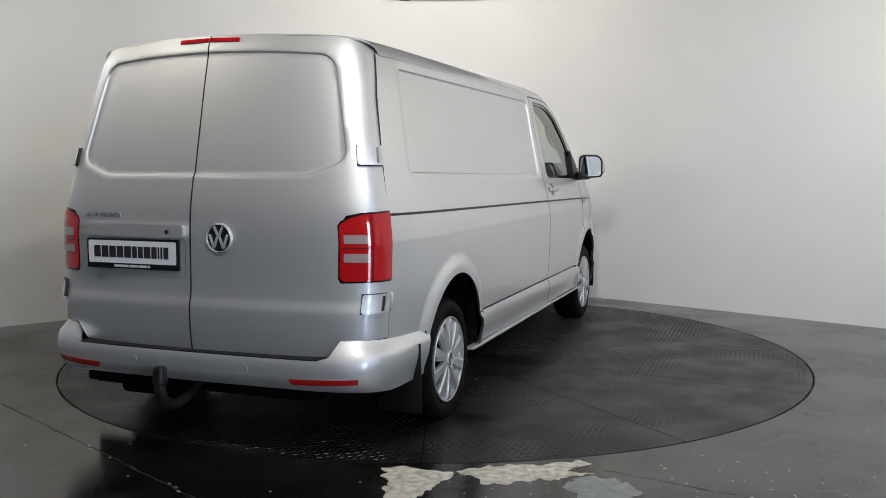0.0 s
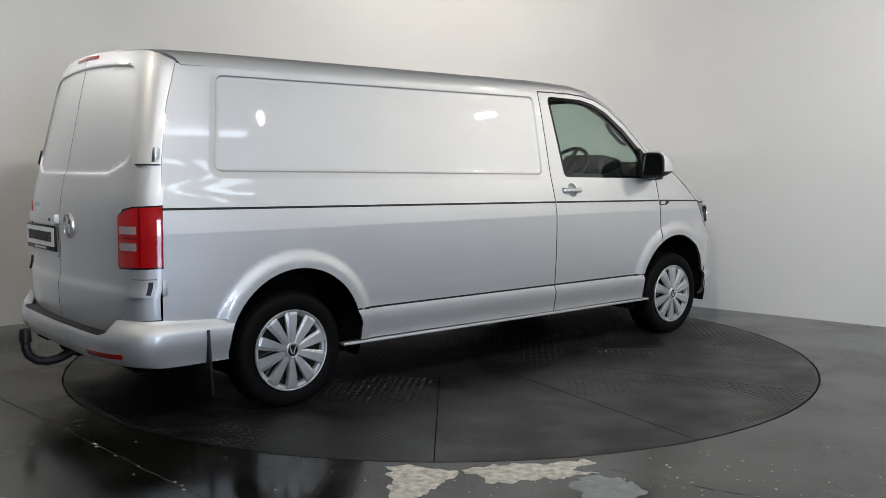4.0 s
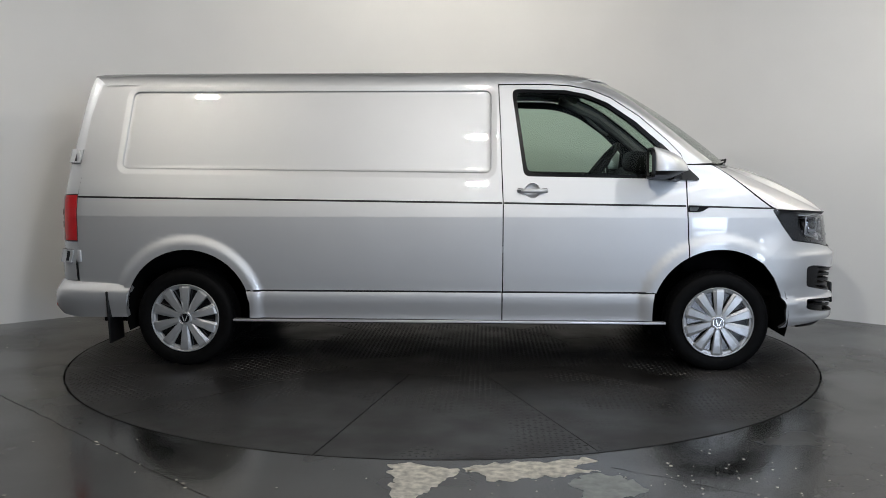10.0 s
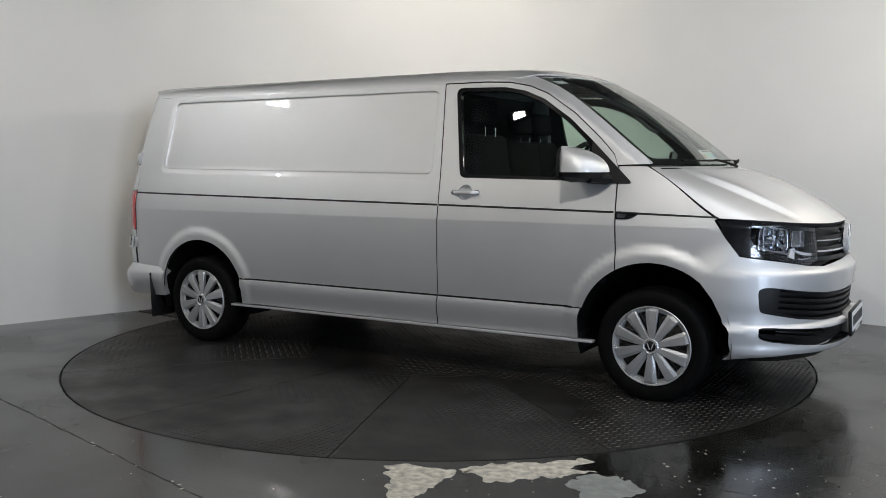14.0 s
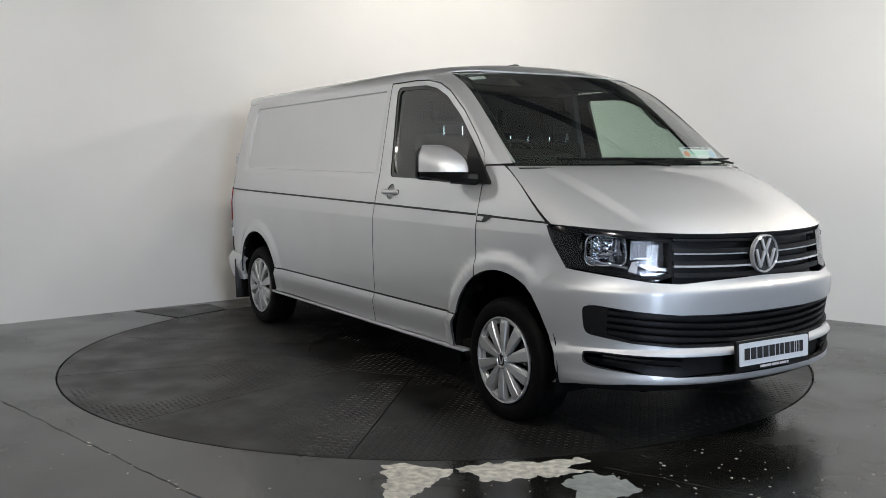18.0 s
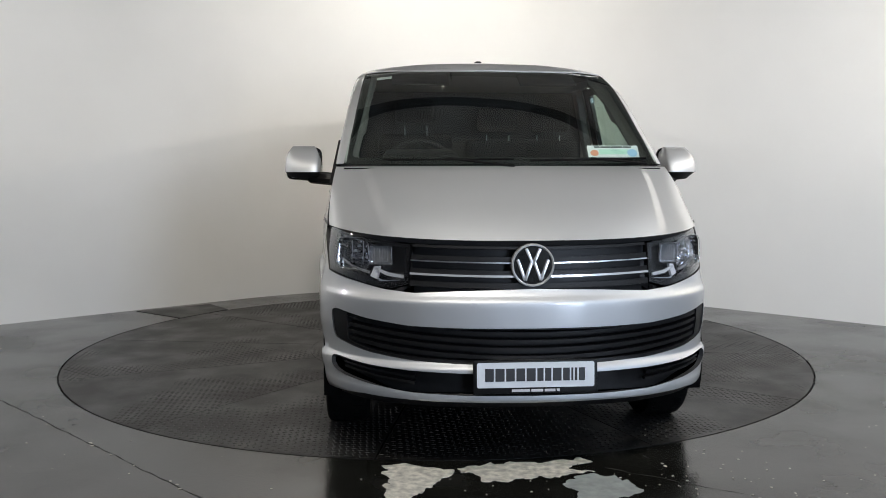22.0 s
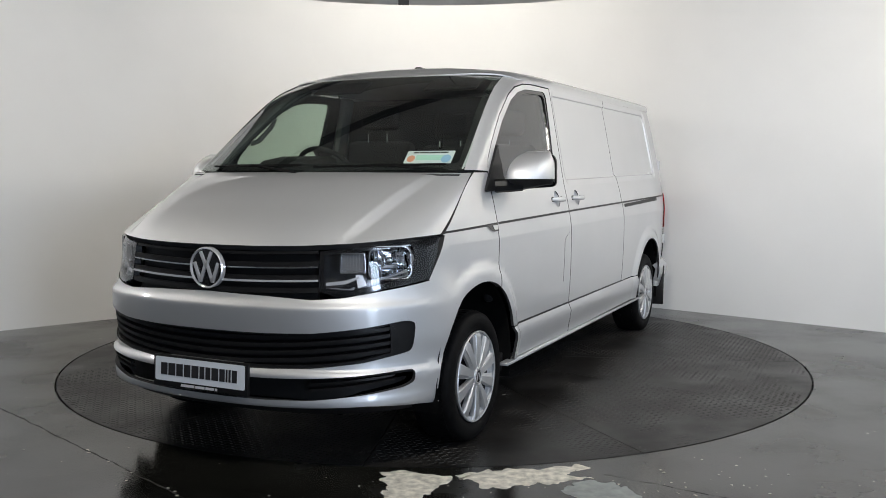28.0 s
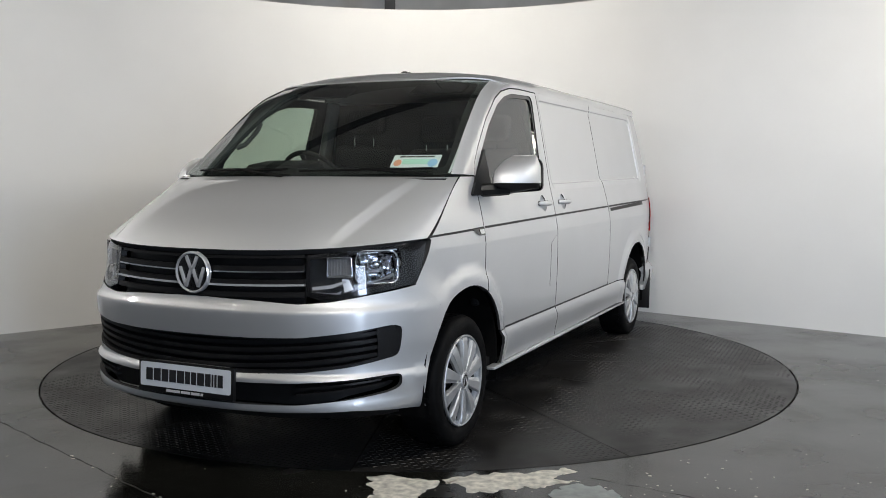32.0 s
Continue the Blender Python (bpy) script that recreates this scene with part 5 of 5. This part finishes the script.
def rear_end(van):
    out = (-1, 0, 0)
    split = 0.024
    top = lambda y: ROOF_Z(abs(y) * 0.82) - 0.018 + 0.012 * (abs(y) / 0.87) ** 4
    for s in (-1, 1):
        a = split + 0.004 * s
        outer = [(0.8845 * s, z) for z in (1.856, 1.6, 1.35, 1.118)]
        notch = [(0.716 * s, 1.066), (0.703 * s, 1.045), (0.701 * s, 0.825), (0.711 * s, 0.806), (0.8845 * s, 0.806)]
        crown = [(y, top(y)) for y in [a + (0.87 * s - a) * i / 8 for i in range(9)]]
        low = [(0.8845 * s, 0.553), (0.72 * s, 0.553), (0.675 * s, 0.475), (a, 0.468)]
        top_notch = [(0.80 * s, 1.110), (0.74 * s, 1.098)]
        line = rr(crown + outer + top_notch + notch + low)
        lines = contours(rear_edge, -0.70, 0.70, 1.27, 1.83, lambda y, z: (y - a) * s > 0.004, lambda y, z: (math.copysign(rear_u(abs(y), z), y), z), depths=(0.0004, 0.0035, 0.006, 0.0085, 0.0116))
        door = sheet("rear_door", line, rear, PAINT, van, 0.022, 0.012, out, creases=lines, label="closed silver rear door with a pressed blank window")
        # lamp
        lamp_line = rr([(s * y, z) for y, z in ((0.708, 1.052), (0.719, 1.066), (0.755, 1.086), (0.80, 1.102), (0.884, 1.110), (0.884, 0.815), (0.72, 0.812), (0.708, 0.83))])
        lamp = sheet("tail_lamp", lamp_line, rear_plain, RED_LENS, van, 0.03, 0.03, out, offset=0.006, label="red tail lamp with two pale lenses")
        sheet("lamp_seal", rr([(s * y, z) for y, z in ((0.700, 1.056), (0.713, 1.074), (0.755, 1.095), (0.80, 1.111), (0.8845, 1.118), (0.8845, 0.807), (0.711, 0.803), (0.700, 0.82))]), rear_plain, GLOSS_BLACK, lamp, 0.04, 0.02, out, offset=0.001)
        for z0 in (0.996, 0.915):
            sheet("lamp_lens", rr(round_corners([(s * 0.726, z0 - 0.019), (s * 0.828, z0 - 0.019), (s * 0.828, z0 + 0.019), (s * 0.726, z0 + 0.019)], 0.004, 2)), rear_plain, CLEAR_LENS, lamp, 0.03, 0, out, offset=0.009, label="pale lamp lens")
        dark_red = bpy.data.materials.get("dark_red_lamp_line") or mat("dark_red_lamp_line", (0.14, 0.002, 0.003), 0.15, 0, 0.8)
        for line in (((0.836, 1.100), (0.841, 1.101), (0.841, 0.817), (0.836, 0.817)), ((0.712, 0.958), (0.836, 0.960), (0.836, 0.955), (0.712, 0.953))):
            sheet("lens_joint", rr([(s * y, z) for y, z in line]), rear_plain, dark_red, lamp, 0.03, 0, out, offset=0.0072)
        # hinges: a flat plate on the door, a dark gap and a knuckle at the corner
        for z0 in (1.358, 0.712):
            h = 0.043
            u1 = rear_u(0.876 * (WIDTH(z0) - rear_taper(z0)) / 0.882, z0)
            plate_line = lambda u0, u2, k: [(s * (u1 + u0), z0 - k * h), (s * (u1 + u2), z0 - k * h), (s * (u1 + u2), z0 + k * h), (s * (u1 + u0), z0 + k * h)]
            hinge = sheet("hinge", round_corners(plate_line(-0.120, -0.036, 1.0), [0.016, 0.004, 0.004, 0.016], 4), rear_plain, PAINT, door, 0.02, 0.018, out, offset=0.017, label="silver door hinge")
            # slightly larger black sheet behind the plate: the hinge's shadow outline drawn as colour
            sheet("hinge_shadow_sheet", plate_line(-0.123, 0.004, 1.05), rear_plain, INK, hinge, 0.02, 0.003, out, offset=0.0025)
            sheet("hinge_slot", plate_line(-0.037, -0.014, 0.80), rear_plain, INK, hinge, 0.02, 0.006, out, offset=0.009)
            sheet("hinge_leaf", plate_line(-0.014, 0.006, 0.98), rear_plain, PAINT, hinge, 0.01, 0.012, out, offset=0.015, seam=PAINT)
            for dz in (-0.88, 0.88):
                sheet("hinge_arm", [(s * (u1 - 0.048), z0 + (dz - 0.12) * h), (s * (u1 + 0.006), z0 + (dz - 0.12) * h), (s * (u1 + 0.006), z0 + (dz + 0.12) * h), (s * (u1 - 0.048), z0 + (dz + 0.12) * h)], rear_plain, PAINT, hinge, 0.02, 0.014, out, offset=0.016, seam=PAINT)
            part("hinge_knuckle", boxed((0.030, 0.022, 1.9 * h), (-2.392, s * (side(1)(-2.385, z0)[1] - 0.002), z0), 0.006), PAINT, hinge)
        # high brake lamp half
        bl = rr([(split + s * 0.006, 1.906), (split + s * 0.20, 1.902), (split + s * 0.20, 1.886), (split + s * 0.006, 1.889)])
        sheet("brake_lamp", bl, rear_plain, RED_LENS, door, 0.04, 0.01, out, offset=0.008, label="red high brake lamp")
    # handle bar over the plate, plate, emblem, badge
    bar = sheet("grab_bar", rr(round_corners([(0.047, 0.983), (0.641, 0.983), (0.641, 1.043), (0.047, 1.043)], 0.018, 4)), rear_plain, PAINT, van, 0.04, 0.03, out, offset=0.024, seam=PAINT, label="silver handle bar over the rear plate")
    bm = bmesh.new()
    cylinder(bm, 0.010, 0.006, pose(rear_plain(REAR_LEN(0.135), 1.012)[0] - 0.026, 0.135, 1.012, 0, 90, 0), 14)
    part("lock", bm, INK, bar)
    sheet("plate_recess", rr(round_corners([(0.050, 0.805), (0.641, 0.805), (0.641, 0.98), (0.050, 0.98)], 0.02, 3)), rear_plain, PAINT, van, 0.04, 0.004, out, offset=0.003)
    plate(van, pose(rear_plain(REAR_LEN(0.34), 0.902)[0] - 0.014, 0.341, 0.902, 90, 0, -90) @ pose(0, 0, 0, 0, 0, 0))
    emblem(van, "rear_emblem", (rear_plain(0.07, 0.985)[0] + 0.009, -0.132, 0.990), (90, 0, -90), 0.068)
    lettering(van, pose(rear_plain(REAR_LEN(0.53), 1.083)[0] - 0.003, 0.533, 1.083, 90, 0, -90) @ pose(0, 0, 0, -2, -6, 0), [0.0135] * 11, 0.021, SATIN, "badge_lettering", 0.34)
    # bumper
    half = br([(0, 0.470), (0.635, 0.470), (0.685, 0.487), (0.725, 0.552), (0.80, 0.553), (0.90, 0.548)])
    for z in (0.530, 0.48, 0.43, 0.38, 0.335, 0.318):  # the edge along the wheel arch
        half.append((at_setback(BUMP_AT, REAR_ARCH[0] - math.sqrt(REAR_ARCH[2] ** 2 - (z - REAR_ARCH[1]) ** 2) - 0.004 - BUMP_X(z)), z))
    half += br([(0.90, 0.312), (0.80, 0.328), (0.5, 0.335), (0, 0.335)])
    bumper = sheet("rear_bumper", mirrored(half), rear_bumper, PAINT, van, 0.03, 0.045, out, label="silver rear bumper with red reflectors")
    for s in (-1, 1):
        sheet("reflector", br([(s * 0.515, 0.386), (s * 0.815, 0.392), (s * 0.815, 0.368), (s * 0.535, 0.362)]), rear_bumper, REFLECTOR_RED, bumper, 0.04, 0.003, out, offset=0.003, label="red reflector")
        part("parking_sensor", moved(boxed((0.004, 0.022, 0.022), (0, 0, 0), 0.001), pose(*rear_bumper(BUMP_LEN(s * 0.30), 0.42))), PAINT, bumper)
    bm = bmesh.new()
    n = 20
    rows = [[bm.verts.new((BUMP_X(0.47) + BUMP_AT(BUMP_LEN(y))[1] + dx, y, z)) for dx, z in ((0.008, 0.462), (0.012, 0.473), (0.10, 0.473), (0.10, 0.462))] for y in [-0.655 + 1.31 * i / n for i in range(n + 1)]]
    for a, b in zip(rows, rows[1:]):
        for k in range(4):
            bm.faces.new((a[k], a[(k + 1) % 4], b[(k + 1) % 4], b[k]))
    bm.faces.new(rows[0])
    bm.faces.new(rows[-1])
    bmesh.ops.recalc_face_normals(bm, faces=bm.faces)
    part("bumper_step", bm, BLACK, bumper, "black ribbed step pad", False)
    # tow ball
    bm = bmesh.new()
    tube(bm, [(-2.50, 0.06, 0.30), (-2.56, 0.06, 0.262), (-2.62, 0.06, 0.236), (-2.68, 0.06, 0.228), (-2.735, 0.06, 0.242), (-2.775, 0.06, 0.275), (-2.79, 0.06, 0.32), (-2.79, 0.06, 0.355)], 0.025, 10)
    tow = part("tow_hook", bm, STEEL, van, "black tow hook with a capped ball")
    bm = bmesh.new()
    lathe(bm, [(0.001, 0.075), (0.024, 0.072), (0.031, 0.055), (0.032, 0.0), (0.028, -0.005), (0.001, -0.005)], pose(-2.79, 0.06, 0.352), 20)
    part("ball_cap", bm, BLACK, tow, "black rubber ball cap")
    part("tow_socket", boxed((0.06, 0.20, 0.06), (-2.53, 0.57, 0.295), 0.012), LINER, van, "black tow socket bracket")


def cabin(van):
    # floor, bulkhead, dashboard, seats and wheel seen through the glass
    part("bulkhead", boxed((0.03, 1.50, 1.15), (0.19, 0, 1.22), 0.01), CABIN, van, "dark cab bulkhead")
    part("cab_floor", boxed((1.08, 1.56, 0.04), (0.70, 0, 0.56)), CABIN, van, "", False)
    bm = bmesh.new()
    prof = [(1.20, 0.82), (1.17, 1.00), (1.20, 1.16), (1.30, 1.27), (1.52, 1.320), (1.78, 1.287), (1.86, 1.20), (1.86, 0.84), (1.3, 0.82)]
    rings = [[bm.verts.new((x - (0.14 * (abs(y) / 0.78) ** 2 if x > 1.5 else 0), y, z)) for x, z in prof] for y in (-0.78, -0.5, -0.25, 0, 0.25, 0.5, 0.78)]
    for a, b in zip(rings, rings[1:]):
        for j in range(len(prof)):
            bm.faces.new((a[j], a[(j + 1) % len(prof)], b[(j + 1) % len(prof)], b[j]))
    bm.faces.new(rings[0])
    bm.faces.new(rings[-1])
    bmesh.ops.recalc_face_normals(bm, faces=bm.faces)
    dash = part("dashboard", bm, CABIN, van, "dark dashboard")
    bm = bmesh.new()
    box(bm, (0.26, 0.42, 0.14), pose(1.31, -0.40, 1.315, 0, 8, 0), 0.05, 4)
    part("instrument_hood", bm, CABIN, dash)
    # steering wheel
    bm = bmesh.new()
    m = pose(1.005, -0.40, 1.295, 0, -51, 0)
    ring = [(0.19 + 0.015 * math.cos(2 * math.pi * i / 10), 0.015 * math.sin(2 * math.pi * i / 10)) for i in range(11)]
    lathe(bm, ring, m, 40)
    for a in (0, 180, 90):
        box(bm, (0.17, 0.035, 0.016), m @ Matrix.Rotation(radians(a), 4, "Z") @ pose(0.10, 0, -0.01), 0.004)
    box(bm, (0.14, 0.15, 0.05), m @ pose(0, 0, -0.01), 0.015)
    part("steering_wheel", bm, CABIN, van, "dark steering wheel")
    # seats
    for y0, w, posts in ((-0.385, 0.50, (-0.455, -0.312)), (0.15, 0.44, (0.075, 0.222)), (0.50, 0.42, (0.407, 0.555))):
        seat = part("seat", boxed((0.50, w, 0.16), (0.68, y0, 0.84), 0.05, (0, -6, 0), 3), FABRIC, van, "dark fabric cab seat")
        part("backrest", boxed((0.14, w * 0.96, 0.66), (0.42, y0, 1.18 - (0 if y0 < 0 else 0.03)), 0.05, (0, -8, 0), 3), FABRIC, seat)
        hz = 1.64 if y0 < 0 else 1.585
        part("headrest", boxed((0.09, 0.26, 0.16), (0.385, y0, hz + 0.02), 0.035, (0, -6, 0), 3), FABRIC, seat)
        for p in posts:
            bm = bmesh.new()
            cylinder(bm, 0.0045, 0.075, pose(0.43, p, hz - 0.122), 8)
            part("headrest_post", bm, SATIN, seat, "chrome headrest post")
    # pillars' trim, door trim, grab handles, roof lining, inner mirror
    for s in (-1, 1):
        bm = bmesh.new()
        tube(bm, [(EDGE_X(v) - 0.05, s * (EDGE_Y(v) - 0.03), EDGE_Z(v) - 0.035) for v in (0, 0.25, 0.5, 0.75, 1)], 0.035, 8)
        part("pillar_trim", bm, CABIN_GREY, van, "grey windscreen pillar trim")
        bm = bmesh.new()
        back, up = (-0.10, 0.075) if s > 0 else (0, 0)
        tube(bm, [(x + back, s * y, z + up) for x, y, z in ((1.30, 0.745, 1.47), (1.26, 0.715, 1.49), (1.16, 0.70, 1.575), (1.12, 0.705, 1.62), (1.12, 0.725, 1.64))], 0.014, 8)
        part("grab_handle", bm, CABIN_GREY, van, "grey grab handle")
        part("door_trim", boxed((1.05, 0.05, 0.58), (0.88, s * 0.825, 0.92), 0.02), CABIN, van, "dark door trim")
        bm = bmesh.new()
        box(bm, (0.11, 0.05, 0.62), pose(0.30, s * 0.755, 1.50, s * 11, 0, 0), 0.015)
        part("pillar_trim", bm, CABIN_GREY, van, "grey door pillar trim")
    lining = lambda x, s: (x, roof(x, s)[1] * 0.95, roof(x, s)[2] - 0.035)
    sheet("roof_lining", [(0.2, -0.70), (0.80, -0.70), (0.96, 0.0), (0.80, 0.70), (0.2, 0.70)], lining, CABIN_GREY, van, 0.12, 0, (0, 0, -1), label="grey cab roof lining")
    for y in (-0.38, 0.38):
        part("sun_visor", boxed((0.16, 0.34, 0.015), (0.86, y, 1.815), 0.006, (0, 26, 0)), CABIN, van, "dark sun visor")


VAN = build_van()


def motions():
    spin = [(0.0, 69.44), (1.0, 62.15), (2.0, 54.82), (3.0, 47.48), (3.5, 43.9), (4.5, 36.65), (5.5, 29.46), (6.0, 25.88), (7.0, 19.0), (8.0, 12.16), (9.0, 5.0),
            (10.0, -2.4), (11.0, -9.58), (12.0, -16.53), (13.0, -23.59), (14.0, -30.47), (14.5, -33.89), (15.5, -40.7), (16.5, -47.47), (17.0, -50.91), (18.0, -57.9),
            (19.0, -64.8), (20.0, -71.57), (21.0, -78.41), (22.0, -85.32), (23.0, -92.24), (24.0, -99.1), (25.0, -105.87), (25.5, -109.23), (26.0, -112.5), (26.4, -114.8),
            (26.8, -116.0), (27.2, -116.29), (28.0, -116.29), (32.0, -116.29)]
    walk(TURNTABLE, [(t, pose(TABLE_X, TABLE_Y, 0, 0, 0, a)) for t, a in spin])
    walk(VAN, [(t, pose(TABLE_X, TABLE_Y, 0, 0, 0, a) @ pose(0.0675, 0.2085, 0)) for t, a in spin])


motions()
